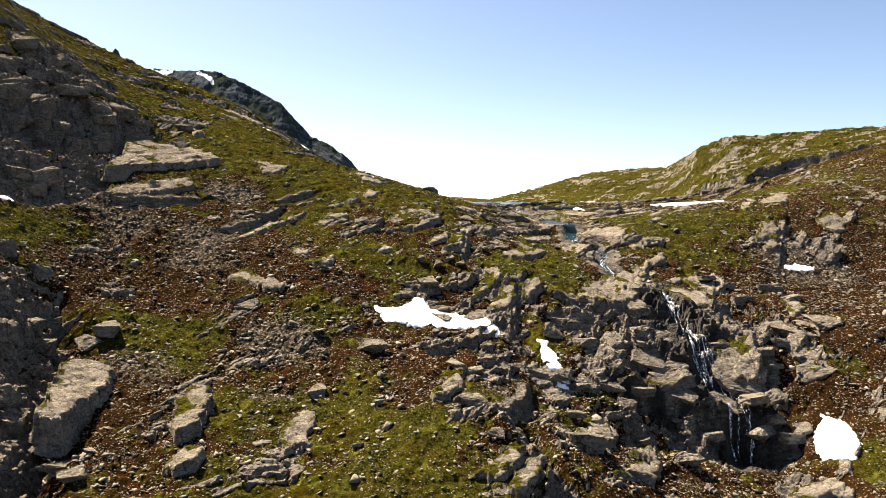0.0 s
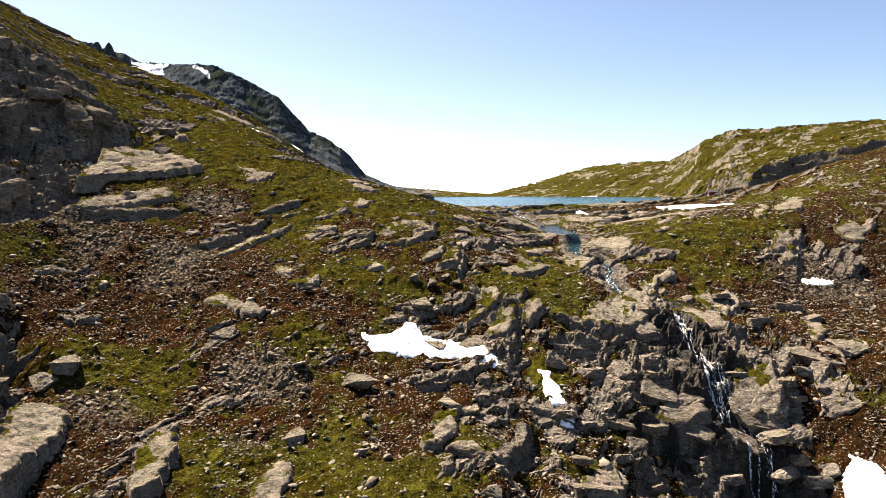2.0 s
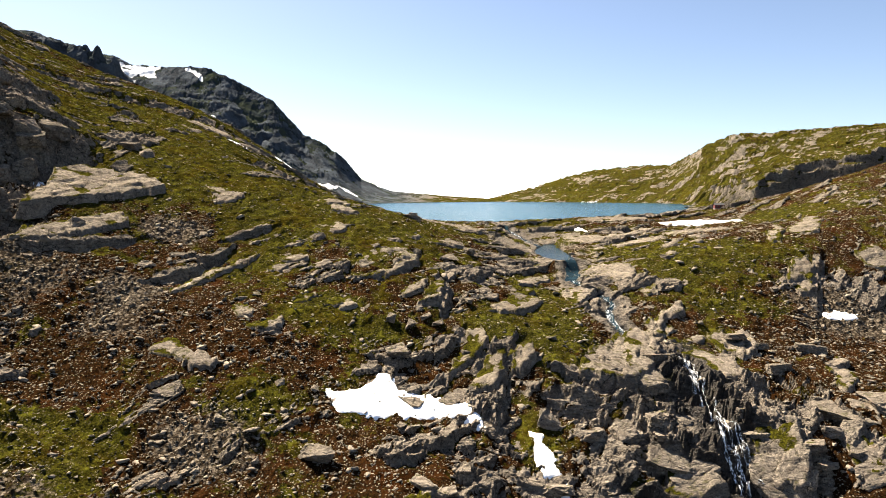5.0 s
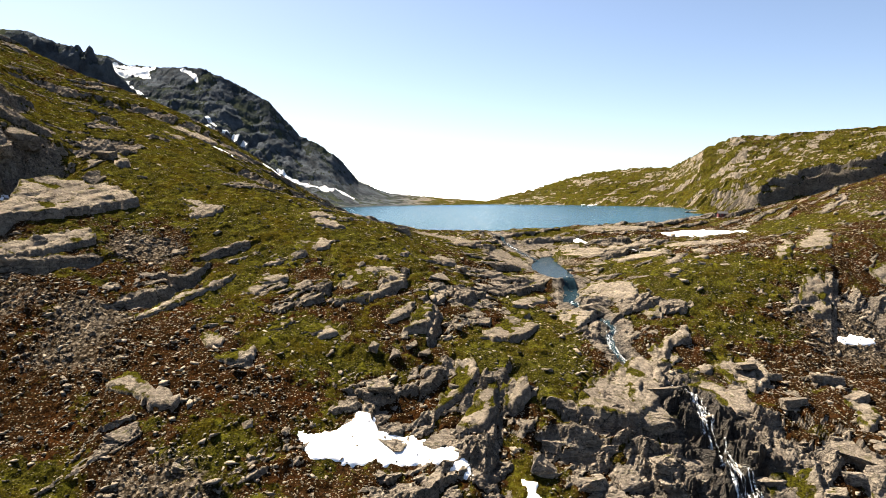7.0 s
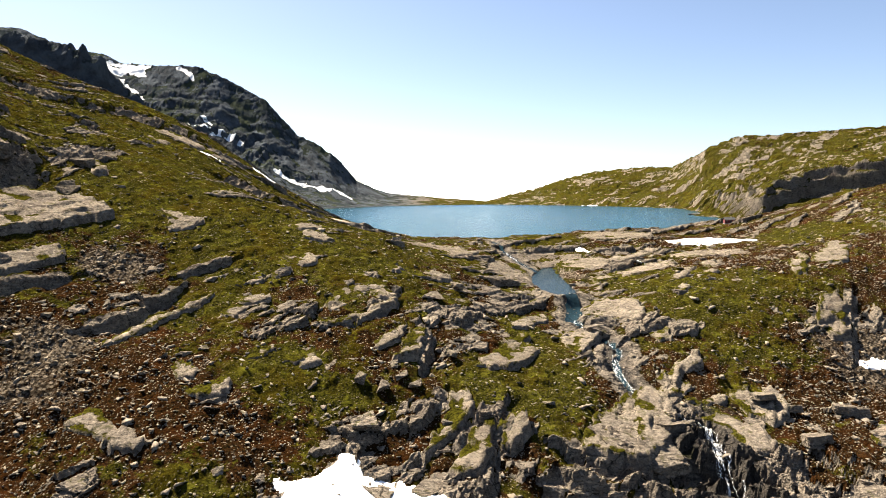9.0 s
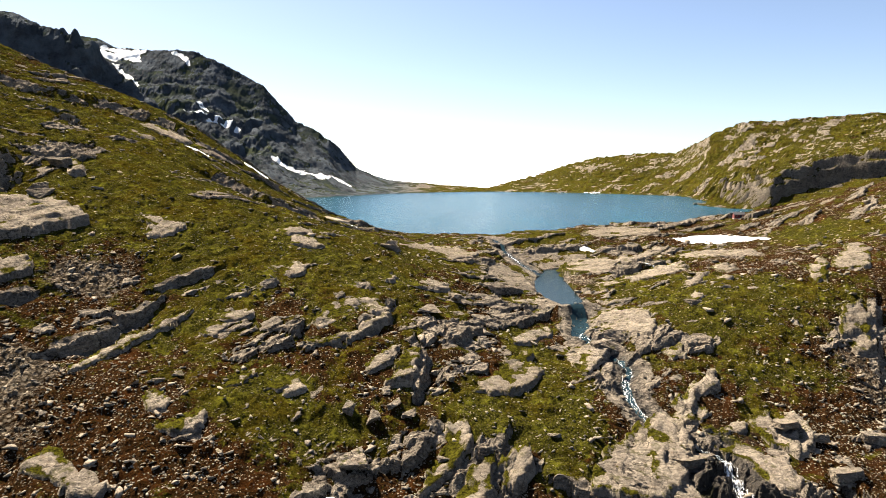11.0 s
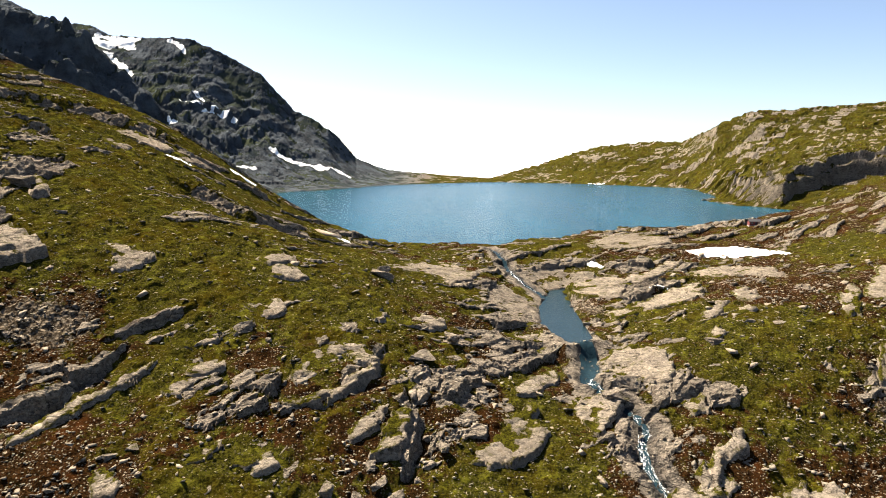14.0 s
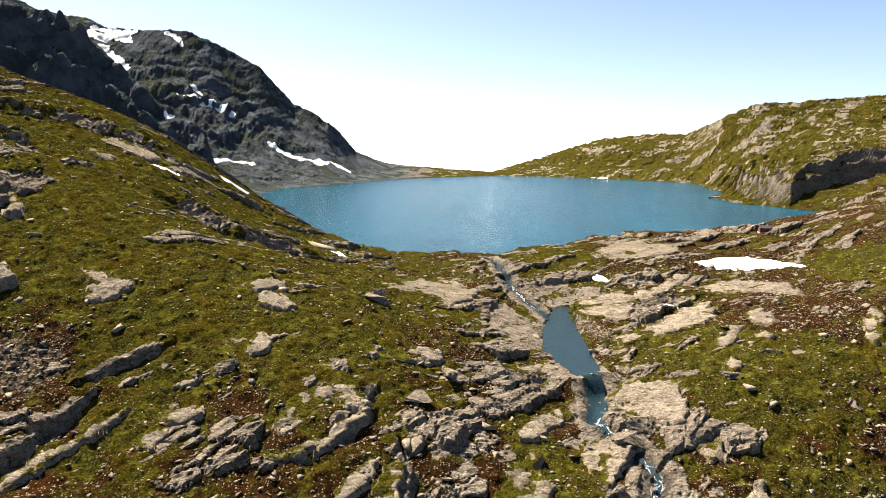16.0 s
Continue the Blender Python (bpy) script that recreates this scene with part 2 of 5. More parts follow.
# lake shore round its middle: angle in degrees and distance
LAKE = (60.0, 640.0)
SHORE = ((-180, 205), (-165, 195), (-150, 186), (-133, 213), (-118, 258), (-105, 290), (-100, 294), (-95, 288), (-91, 268), (-86, 246), (-80, 226), (-74, 232),
         (-62, 232), (-50, 226), (-40, 222), (-33, 225), (-27, 196), (-20, 172), (-6, 163), (0, 168), (12, 198), (28, 232), (42, 300), (55, 322), (65, 345),
         (75, 375), (88, 390), (95, 368), (104, 340), (115, 300), (125, 265), (140, 235), (152, 240), (165, 222), (180, 205))


def smooth(a, b, v):
    q = np.clip((v - a) / (b - a), 0, 1)
    return q * q * (3 - 2 * q)


def spline(nodes, q):
    """Weights of a natural cubic spline through the nodes, at the places q."""
    n, h = len(nodes), np.diff(nodes)
    a, b = np.zeros((n, n)), np.zeros((n, n))
    a[0, 0] = a[-1, -1] = 1
    for i in range(1, n - 1):
        a[i, i - 1], a[i, i], a[i, i + 1] = h[i - 1], 2 * (h[i - 1] + h[i]), h[i]
        b[i, i - 1], b[i, i], b[i, i + 1] = 6 / h[i - 1], -6 / h[i - 1] - 6 / h[i], 6 / h[i]
    m, one = np.linalg.solve(a, b), np.eye(n)
    q = np.clip(q, nodes[0], nodes[-1])
    k = np.clip(np.searchsorted(nodes, q) - 1, 0, n - 2)
    s, r = ((nodes[k + 1] - q) / h[k])[:, None], ((q - nodes[k]) / h[k])[:, None]
    w = (h[k] ** 2 / 6)[:, None]
    return s * one[k] + r * one[k + 1] + (s ** 3 - s) * w * m[k] + (r ** 3 - r) * w * m[k + 1]


def shore_distance(x, y):
    """Metres outside the lake's shore (minus: inside)."""
    dx, dy = x - LAKE[0], y - LAKE[1]
    ang, table = np.degrees(np.arctan2(dy, dx)), np.array(SHORE, float)
    edge = np.interp(ang, table[:, 0], table[:, 1])
    edge = edge + 3.5 * np.sin(ang * 0.9) + 2.0 * np.sin(ang * 2.3 + 1) + 1.2 * np.sin(ang * 5.1)
    return np.hypot(dx, dy) - edge


def near_land(x, y):
    rows = np.array(list(SECTIONS), float)
    table = np.array(list(SECTIONS.values()), float)
    u = x / (np.maximum(y, 75.0) + 60)
    grid = spline(rows, np.clip(y, 75, 340)) @ table
    z = (spline(BEARINGS, u) * grid).sum(1)
    over = np.abs(u) - 0.6
    z = z + np.where(over > 0, np.where(u < 0, 60, 25) * np.tanh(np.maximum(over, 0) * 2.5), 0)
    back = np.maximum(75 - y, 0)
    return z - 35 * np.tanh(back / 110)


def far_land(x, y, d):
    a = np.clip((x - 12.6) / np.maximum(y - 90.7, 60), -2, 2)
    t = np.array(CREST, float)
    top, high = np.interp(a, t[:, 0], t[:, 1]), np.interp(a, t[:, 0], t[:, 2])
    dd, e = np.maximum(d, 0), np.maximum(top - y, 0)
    f = dd / (dd + e + 1e-3)
    left = smooth(0.05, -0.12, a)
    z = high * (f ** (0.85 + 0.75 * left))
    z = z - np.maximum(y - top, 0) * 0.55
    b = np.array(BUTTRESS, float)
    front = y - 12 * np.sin(a * 23) - 7 * np.sin(a * 61 + 1)
    wall = np.interp(a, b[:, 0], b[:, 1]) * (0.4 * smooth(690, 712, front) + 0.32 * smooth(728, 748, front) + 0.28 * smooth(764, 790, front)) * smooth(1000, 860, y)
    z = np.where(wall > 1, np.maximum(z, wall), z)
    # cliff band over the cape on the right shore
    line = y - (556 + 0.12 * (x - 300) + 9 * np.sin(x * 0.05) + 3 * np.sin(x * 0.13))
    on = smooth(232, 262, x) * smooth(760, 600, x)
    z = z + on * ((9 * smooth(-1.2, 1.2, line) + 6 * smooth(3, 5.5, line + 2 * np.sin(x * 0.21))) * smooth(260, 40, line) - 4 * smooth(-60, -6, line) * smooth(6, -6, line))
    return np.maximum(z, -480)


def land(x, y):
    """The broad lie of the land, without rock detail."""
    d = shore_distance(x, y)
    s = smooth(345, 440, y)
    z = near_land(x, y) * (1 - s) + far_land(x, y, d) * s
    bank = smooth(300, 335, y)
    z = z * (1 - bank) + bank * np.where(d > 0, np.maximum(z * smooth(-2, 30, d), 0.25 + 0.03 * np.minimum(d, 40)) * (y < 1000) + z * (y >= 1000), np.maximum(0.35 * d, -9))
    return z


# ---- noise ----
def mixed(ix, iy, seed):
    h = (ix.astype(np.int64) * 374761393 + iy.astype(np.int64) * 668265263 + seed * 974634533) & 0xFFFFFFFF
    h = ((h ^ (h >> 13)) * 1274126177) & 0xFFFFFFFF
    h = ((h ^ (h >> 16)) * 2246822519) & 0xFFFFFFFF
    return (h ^ (h >> 15)) & 0xFFFFFFFF


COMPASS_X, COMPASS_Y = np.cos(np.arange(256) * math.pi / 128), np.sin(np.arange(256) * math.pi / 128)


def wave(x, y, seed):
    """Gradient noise, about -0.7 to 0.7."""
    ix, iy = np.floor(x), np.floor(y)
    fx, fy = x - ix, y - iy
    sx, sy = fx * fx * fx * (fx * (fx * 6 - 15) + 10), fy * fy * fy * (fy * (fy * 6 - 15) + 10)
    out = 0
    for cx, cy, w in ((0, 0, (1 - sx) * (1 - sy)), (1, 0, sx * (1 - sy)), (0, 1, (1 - sx) * sy), (1, 1, sx * sy)):
        turn = mixed(ix + cx, iy + cy, seed) >> 24
        out = out + w * (COMPASS_X[turn] * (fx - cx) + COMPASS_Y[turn] * (fy - cy))
    return out


def waves(x, y, octaves, seed):
    out, amp = 0, 1.0
    for k in range(octaves):
        out = out + amp * wave(x * 2.03 ** k, y * 2.03 ** k, seed + k)
        amp *= 0.5
    return out


def blocks(p, q, seed):
    """Broken blocks: three random numbers of the block, the place in it, the distance to its middle and to its edge."""
    ix, iy = np.floor(p), np.floor(q)
    near, second = np.full(p.shape, 9.0), np.full(p.shape, 9.0)
    best = [np.zeros(p.shape) for _ in range(4)]
    for oy in (-1, 0, 1):
        for ox in (-1, 0, 1):
            h = mixed(ix + ox, iy + oy, seed)
            jx, jy = (h & 1023) / 1023.0, ((h >> 10) & 1023) / 1023.0
            dx, dy = p - (ix + ox + 0.1 + 0.8 * jx), q - (iy + oy + 0.1 + 0.8 * jy)
            d = np.maximum(np.abs(dx), np.abs(dy)) * 0.55 + np.hypot(dx, dy) * 0.45
            closer = d < near
            second = np.where(closer, near, np.minimum(second, d))
            near = np.where(closer, d, near)
            for k, v in enumerate((dx, dy, h)):
                best[k] = np.where(closer, v, best[k])
    dx, dy, h = best[0], best[1], best[2].astype(np.int64)
    return ((h >> 20) & 255) / 255.0, ((h >> 4) & 255) / 255.0, ((h >> 12) & 255) / 255.0, dx, dy, near, second - near


# ---- what covers the ground: middle and half-widths of each patch ----
MOSS = ((96, 226, 17, 15), (-78, 262, 24, 18), (-81, 293, 43.3, 47.7), (-112, 308, 21.2, 22.2), (-51, 296, 14.6, 33.3), (-74, 227, 12.4, 15.1), (-18, 170, 9.1, 6.6), (-17, 219, 18.2, 12.8), (82, 208, 22.7, 22.5), (77, 228, 14.7, 19.0), (28, 180, 6.2, 16.5), (-18, 168, 11.5, 6.0), (-14, 111, 6.0, 6.9), (-34, 111, 3.1, 5.3), (-58, 137, 7.7, 4.3), (-95, 149, 6.0, 13.7), (49, 157, 3.9, 3.2), (79, 119, 3.8, 7.5), (-76, 249, 19.9, 51.8), (-42, 221, 13.3, 37.3))
MOSS += ((144, 300, 13.1, 20.6), (47, 323, 12.1, 14.6), (-1, 257, 17.3, 16.5), (28, 202, 3.1, 10.0), (-49, 125, 5.5, 5.0), (-34, 112, 6.6, 6.0), (-63, 127, 4.4, 4.0), (-25, 93, 7.7, 7.0), (-50, 135, 6.6, 6.0), (-14, 116, 6.6, 6.0), (-15, 94, 8.8, 8.0), (-6, 101, 9.9, 9.0), (17, 173, 7.7, 7.0), (22, 144, 4.4, 4.0), (71, 183, 6.6, 6.0), (-27, 143, 5.5, 5.0), (-2, 93, 8.8, 8.0), (6, 115, 5.5, 5.0), (87, 142, 6.6, 6.0), (95, 158, 6.6, 6.0))
HEATH = ((85, 183, 14, 8), (-62, 205, 16, 11), (-57, 190, 13, 10), (-72, 176, 19.3, 8.1), (-24, 154, 14.6, 8.4), (-49, 163, 13.0, 10.5), (93, 184, 19.3, 17.6), (94, 147, 9.0, 22.9), (-39, 135, 7.3, 4.9), (-11, 98, 12.5, 5.6), (100, 239, 13.4, 15.7), (-58, 173, 14.3, 8.5), (-40, 158, 12.3, 6.9), (-42, 166, 13.6, 6.2), (-8, 116, 8.2, 5.4), (-54, 140, 7.7, 5.6), (70, 186, 10.1, 3.7), (7, 101, 3.7, 3.9))
SCREE = ((-96, 190, 9, 17), (-101, 166, 8, 13), (-81, 150, 15.9, 16.7), (-90, 180, 8.5, 12.1), (-30, 131, 14.0, 8.7), (-55, 119, 10.3, 9.8), (33, 120, 10.0, 14.4), (-54, 98, 12.0, 6.9), (112, 202, 17.6, 12.8), (-62, 161, 8.8, 8.8), (10, 119, 4.2, 6.4), (-63, 169, 7.1, 7.5), (-64, 199, 6.1, 5.2), (42, 116, 13.4, 6.6), (-31, 117, 6.4, 7.9), (-81, 163, 8.3, 11.1), (48.5, 254, 3.2, 13))
ROCK = ((30, 231, 11, 13), (52, 205, 9, 12), (13, 200, 8, 10), (51, 188, 9, 9), (62, 272, 18, 14), (24, 262, 10, 16), (60, 146, 16.4, 16.7), (13, 158, 8.1, 11.6), (117, 214, 16.5, 9.2), (84, 149, 11.8, 9.7), (8, 129, 5.6, 11.1), (-121, 206, 22.4, 30.0), (-141, 235, 21.2, 24.9), (55, 302, 33.5, 24.5), (99, 385, 58.5, 30), (44, 150, 8.1, 12.2), (-48, 282, 16, 7), (-132, 328, 7.7, 7.0), (-126, 338, 6.6, 6.0), (-97, 259, 6.6, 6.0))
ROCK += ((-94, 266, 5.5, 5.0), (-99, 314, 7.7, 7.0), (-93, 314, 6.6, 6.0), (-60, 283, 6.6, 6.0), (-40, 299, 7.7, 7.0), (-27, 328, 7.7, 7.0), (-77, 318, 5.5, 5.0), (-65, 258, 6.6, 6.0), (-91, 281, 5.5, 5.0), (-116, 288, 6.6, 6.0), (-73, 294, 5.5, 5.0), (-60, 323, 5.5, 5.0))
# snow lying on the far mountain: lines and half-widths
FAR_SNOW = ((((-446, 974), (-429, 980), (-405, 984)), 9.0), (((-447, 989), (-403, 996)), 5.0), (((-422, 953), (-406, 945), (-377, 923)), 4.2),
            (((-288, 895), (-279, 899), (-266, 907), (-248, 908)), 4.4), (((-309, 894), (-288, 895)), 2.4), (((-297, 915), (-285, 908)), 3.0), (((-281, 789), (-274, 787)), 3.0),
            (((-197, 883), (-180, 894), (-148, 905), (-116, 938)), 4.6), (((-232, 785), (-224, 815), (-202, 820)), 2.8), (((-358, 995), (-347, 992), (-329, 975)), 2.6),
            (((201, 968), (214, 956)), 3))
# clefts under ledges and between slabs: line, depth and half-width
GULLIES = ((((-49.2, 200.3), (-45.5, 204.1), (-40.6, 208)), 2.0, 1.6), (((-6, 193.5), (-3, 198), (-0.5, 204)), 2.0, 1.6), (((5.7, 177), (6.6, 181.4), (6.9, 186.5), (5.3, 189.6)), 3.0, 2.0),
            (((-13, 185), (-8, 188.5), (-4, 192), (-0.8, 198)), 1.8, 1.5), (((-57.8, 179.1), (-54.3, 182.2), (-51.8, 185.8), (-49.7, 191), (-48.5, 193.3)), 3.2, 2.2),
           (((-86, 178), (-78, 183.5), (-70, 192)), 2.4, 2.0))
GULLIES += ((((15, 145), (17.3, 155), (20, 166)), 2.8, 2.6), (((30, 159), (37, 157), (44, 157.6), (50, 157)), 2.6, 2.2),
            (((39, 135), (46, 135), (53, 134), (61, 132.5)), 4.0, 3.0), (((102, 201), (108, 212), (114, 222)), 1.4, 2.6), (((11, 113), (15, 120), (16.5, 126)), 3.2, 2.6),
            (((52.8, 160), (59, 154), (64.5, 146), (67, 140)), 2.6, 2.4))
# crags: foot line, height over the slope and how far back they reach
CLIFFS = ((((-138, 172), (-119, 200), (-110, 214), (-107, 226)), 11, 22), (((-120, 160), (-104, 176), (-99, 190)), 9, 14), (((-64, 90), (-69, 103), (-74, 112), (-80, 124)), 12, 15), (((8, 82), (14, 91), (17, 99), (13.5, 108)), 6, 8), (((-150, 300), (-122, 318), (-96, 322)), 2.5, 12), (((-64, 283), (-48, 277), (-33, 284)), 3.5, 12), (((60, 281), (85, 284)), 1.5, 8), (((62, 262), (84, 268)), 1.2, 7), (((34, 124.8), (46.8, 130), (55, 130.7), (63, 130.6)), 5.5, 8), (((42, 134.4), (54, 138.4), (64, 139)), 4.5, 6))
CLIFFS += ((((44, 143.4), (56, 143.3), (70, 145.4)), 5, 7), (((47, 159), (57, 160.4), (68, 157.7)), 3, 6), (((28, 153.6), (39, 148.8)), 4, 7), (((76, 163.4), (80, 152.2)), 3, 6))
# the stream from the lake to the foot of the falls
STREAM = ((28, 335), (30.3, 321), (30.5, 308), (31.6, 292), (34.7, 280.5), (38.5, 275), (41, 262), (40, 246), (41, 230), (42.3, 218.6), (40.2, 210.3), (42, 206),
          (45.5, 201), (47.5, 195), (45, 189.5), (44.5, 183.5), (46.5, 176.5), (53, 172.5), (57.5, 170.5), (56.7, 161.3), (56.6, 153.7), (57.3, 148.5), (57, 144),
          (57.4, 140), (59.6, 137), (60.6, 133.7), (60, 129))
POOL = ((43.5, 282.1), (48.2, 283.9), (45.7, 258.8), (45.0, 240.2), (44.5, 227.3), (39.0, 224.0), (37.0, 232.0), (35.0, 241.0), (37.0, 258.7))


def patch_weight(x, y, patches):
    w = np.zeros(x.shape)
    for cx, cy, rx, ry in patches:
        k = np.nonzero((np.abs(x - cx) < 2.4 * rx) & (np.abs(y - cy) < 2.4 * ry))[0]
        w[k] = np.maximum(w[k], np.exp(-(((x[k] - cx) / rx) ** 2 + ((y[k] - cy) / ry) ** 2) * 0.8))
    return w


def line_distance(x, y, line):
    """Distance to a line of points, and how far along it the nearest point is, counted in points."""
    best, along = np.full(x.shape, 1e9), np.zeros(x.shape)
    for k, ((x0, y0), (x1, y1)) in enumerate(zip(line, line[1:])):
        dx, dy = x1 - x0, y1 - y0
        f = np.clip(((x - x0) * dx + (y - y0) * dy) / (dx * dx + dy * dy), 0, 1)
        d = np.hypot(x - x0 - f * dx, y - y0 - f * dy)
        along = np.where(d < best, k + f, along)
        best = np.minimum(best, d)
    return best, along


def near_line(x, y, line, margin):
    """Which places lie in the box round a line, with that margin."""
    xs, ys = [p[0] for p in line], [p[1] for p in line]
    return np.nonzero((x > min(xs) - margin) & (x < max(xs) + margin) & (y > min(ys) - margin) & (y < max(ys) + margin))[0]


def line_side(x, y, line):
    """Distance to a line of points, and metres to its left (minus: to its right)."""
    best, side = np.full(x.shape, 1e9), np.zeros(x.shape)
    for (x0, y0), (x1, y1) in zip(line, line[1:]):
        dx, dy = x1 - x0, y1 - y0
        f = np.clip(((x - x0) * dx + (y - y0) * dy) / (dx * dx + dy * dy), 0, 1)
        d = np.hypot(x - x0 - f * dx, y - y0 - f * dy)
        side = np.where(d < best, ((y - y0) * dx - (x - x0) * dy) / math.hypot(dx, dy), side)
        best = np.minimum(best, d)
    return best, side


def inside(x, y, ring):
    """Signed distance to a ring of points (inside: plus)."""
    d, _ = line_distance(x, y, (*ring, ring[0]))
    odd = np.zeros(x.shape, bool)
    for (x0, y0), (x1, y1) in zip(ring, (*ring[1:], ring[0])):
        if y0 != y1:
            odd ^= ((y0 > y) != (y1 > y)) & (x < (x1 - x0) * (y - y0) / (y1 - y0) + x0)
    return np.where(odd, d, -d)


SLABS = []


def bedrock(ring, up, label):
    """Note a slab of bare bedrock: its outline, the height of its scarp and its label."""
    xs, ys = np.array([p[0] for p in ring]), np.array([p[1] for p in ring])
    mx, my = xs.mean(), ys.mean()
    px, py = np.concatenate([xs, (xs + mx) / 2, [mx]]), np.concatenate([ys, (ys + my) / 2, [my]])
    fit, *_ = np.linalg.lstsq(np.stack([px - mx, py - my, np.ones(len(px))], 1), land(px, py), rcond=None)
    SLABS.append((ring, up, label, (mx, my), fit, max(np.hypot(xs - mx, ys - my))))


def slab_plane(slab, x, y):
    (mx, my), fit = slab[3], slab[4]
    return fit[0] * (x - mx) + fit[1] * (y - my) + fit[2]


bedrock(((-66.7, 228.3), (-61.5, 228.7), (-54.2, 225.3), (-50.7, 224.7), (-53.2, 219.6), (-56.4, 217.4), (-59.6, 218.6), (-59.7, 222.1), (-64.3, 225.3)), 1.6, "pale weathered gneiss slab set in moss")
bedrock(((-95.3, 189.1), (-96.9, 202.8), (-100.4, 214.3), (-96.2, 221.1), (-84.3, 226.2), (-78.7, 223.8), (-72.8, 218.8), (-78.5, 210.4), (-84.0, 202.3), (-89.8, 196.3)), 3.4, "large tilted grey slab with a shaded undercut edge")
bedrock(((-90.3, 177.4), (-90.1, 183.2), (-83.7, 191.5), (-76.9, 201.4), (-72.8, 196.9), (-78.3, 187.9), (-85.0, 180.3)), 2.2, "large tilted grey slab with a shaded undercut edge")
bedrock(((-32.1, 227.5), (-27.3, 231.0), (-22.1, 230.7), (-18.2, 227.1), (-20.7, 224.0), (-25.6, 224.0), (-29.4, 224.4)), 1.0, "pale weathered gneiss slab set in moss")
bedrock(((-36.5, 236.0), (-30.9, 235.0), (-25.5, 240.2), (-23.9, 236.1), (-28.4, 230.2), (-32.6, 231.3)), 0.7, "pale weathered gneiss slab set in moss")
bedrock(((-30.2, 212.3), (-26.9, 215.0), (-24.0, 217.5), (-20.6, 212.8), (-20.5, 209.8), (-23.4, 207.8), (-26.5, 209.4)), 1.4, "pale weathered gneiss slab set in moss")
bedrock(((-30.5, 203.5), (-28.4, 208.2), (-25.6, 208.0), (-25.3, 205.4), (-28.1, 203.1)), 1.1, "pale weathered gneiss slab set in moss")
bedrock(((-39.4, 200.6), (-35.1, 201.8), (-30.7, 201.9), (-31.4, 200.2), (-37.0, 198.5)), 0.6, "long narrow grey rock ledge along the bedding")
bedrock(((-37.2, 187.1), (-35.8, 190.2), (-33.7, 192.1), (-30.7, 189.4), (-32.2, 185.7), (-35.6, 185.9)), 1.2, "pale weathered gneiss slab set in moss")
bedrock(((-34.7, 191.8), (-32.8, 195.2), (-27.9, 196.3), (-27.1, 193.8), (-30.5, 191.5)), 0.5, "low bare rock patch breaking through the turf")
bedrock(((-55.4, 175.3), (-52.4, 178.8), (-50.2, 181.2), (-45.5, 186.3), (-41.3, 192.9), (-40.1, 197.2), (-39.4, 194.6), (-40.0, 191.3), (-43.4, 186.7), (-48.0, 178.7), (-52.0, 173.8), (-53.4, 172.1)), 2.0, "long narrow grey rock ledge along the bedding")
bedrock(((-15.6, 192.6), (-14.1, 199.9), (-8.9, 203.5), (-6.6, 202.3), (-9.1, 198.2), (-11.2, 193.1), (-12.9, 189.3)), 0.9, "low bare rock patch breaking through the turf")
bedrock(((-8.6, 203.0), (-4.6, 203.4), (-1.3, 200.8), (-0.7, 198.7), (-3.9, 197.7), (-7.4, 199.4)), 1.6, "pale weathered gneiss slab set in moss")
bedrock(((-15.1, 185.5), (-12.2, 188.0), (-6.8, 190.1), (-3.7, 196.1), (-1.1, 198.5), (-1.5, 195.0), (-5.6, 188.7), (-10.0, 186.3), (-12.5, 185.1)), 2.4, "pale weathered gneiss slab set in moss")
bedrock(((-4.4, 181.1), (-3.2, 184.8), (-1.2, 187.2), (2.2, 188.0), (0.9, 182.6), (-1.6, 178.9), (-3.4, 179.1)), 1.8, "pale weathered gneiss slab set in moss")
bedrock(((-0.1, 176.9), (1.6, 182.2), (2.8, 186.8), (5.1, 188.1), (6.0, 185.6), (6.0, 181.9), (4.8, 178.3), (2.1, 176.4)), 2.6, "blocky jointed grey bedrock outcrop")
bedrock(((-26.4, 172.1), (-25.7, 175.3), (-22.3, 178.3), (-21.7, 175.2), (-24.5, 171.7)), 1.0, "pale weathered gneiss slab set in moss")
bedrock(((-20.0, 172.6), (-18.3, 176.1), (-14.3, 176.9), (-13.1, 174.5), (-15.0, 172.9)), 1.0, "low bare rock patch breaking through the turf")
bedrock(((-4.1, 261.1), (2.7, 283.4), (13.2, 290.5), (21.4, 280.6), (18.2, 266.3), (12.2, 255.6), (8.3, 264.0), (2.1, 261.0)), 1.2, "pale weathered gneiss slab set in moss")
bedrock(((-5.9, 214.0), (-4.7, 219.4), (-2.9, 221.6), (-0.4, 217.9), (-1.5, 213.8)), 1.0, "pale weathered gneiss slab set in moss")
bedrock(((-0.5, 219.0), (4.7, 223.3), (10.7, 225.5), (11.5, 221.6), (9.1, 216.7), (5.6, 215.6), (1.0, 215.4)), 1.2, "pale weathered gneiss slab set in moss")
bedrock(((46.0, 268.8), (51.7, 275.5), (58.9, 277.7), (64.4, 271.6), (59.3, 260.6), (50.8, 263.1)), 1.2, "pale weathered gneiss slab set in moss")
bedrock(((47.1, 278.0), (59.5, 288.0), (73.3, 292.7), (88.4, 311.4), (93.8, 311.0), (86.4, 299.5), (70.0, 281.0), (51.2, 272.8)), 0.9, "long narrow grey rock ledge along the bedding")
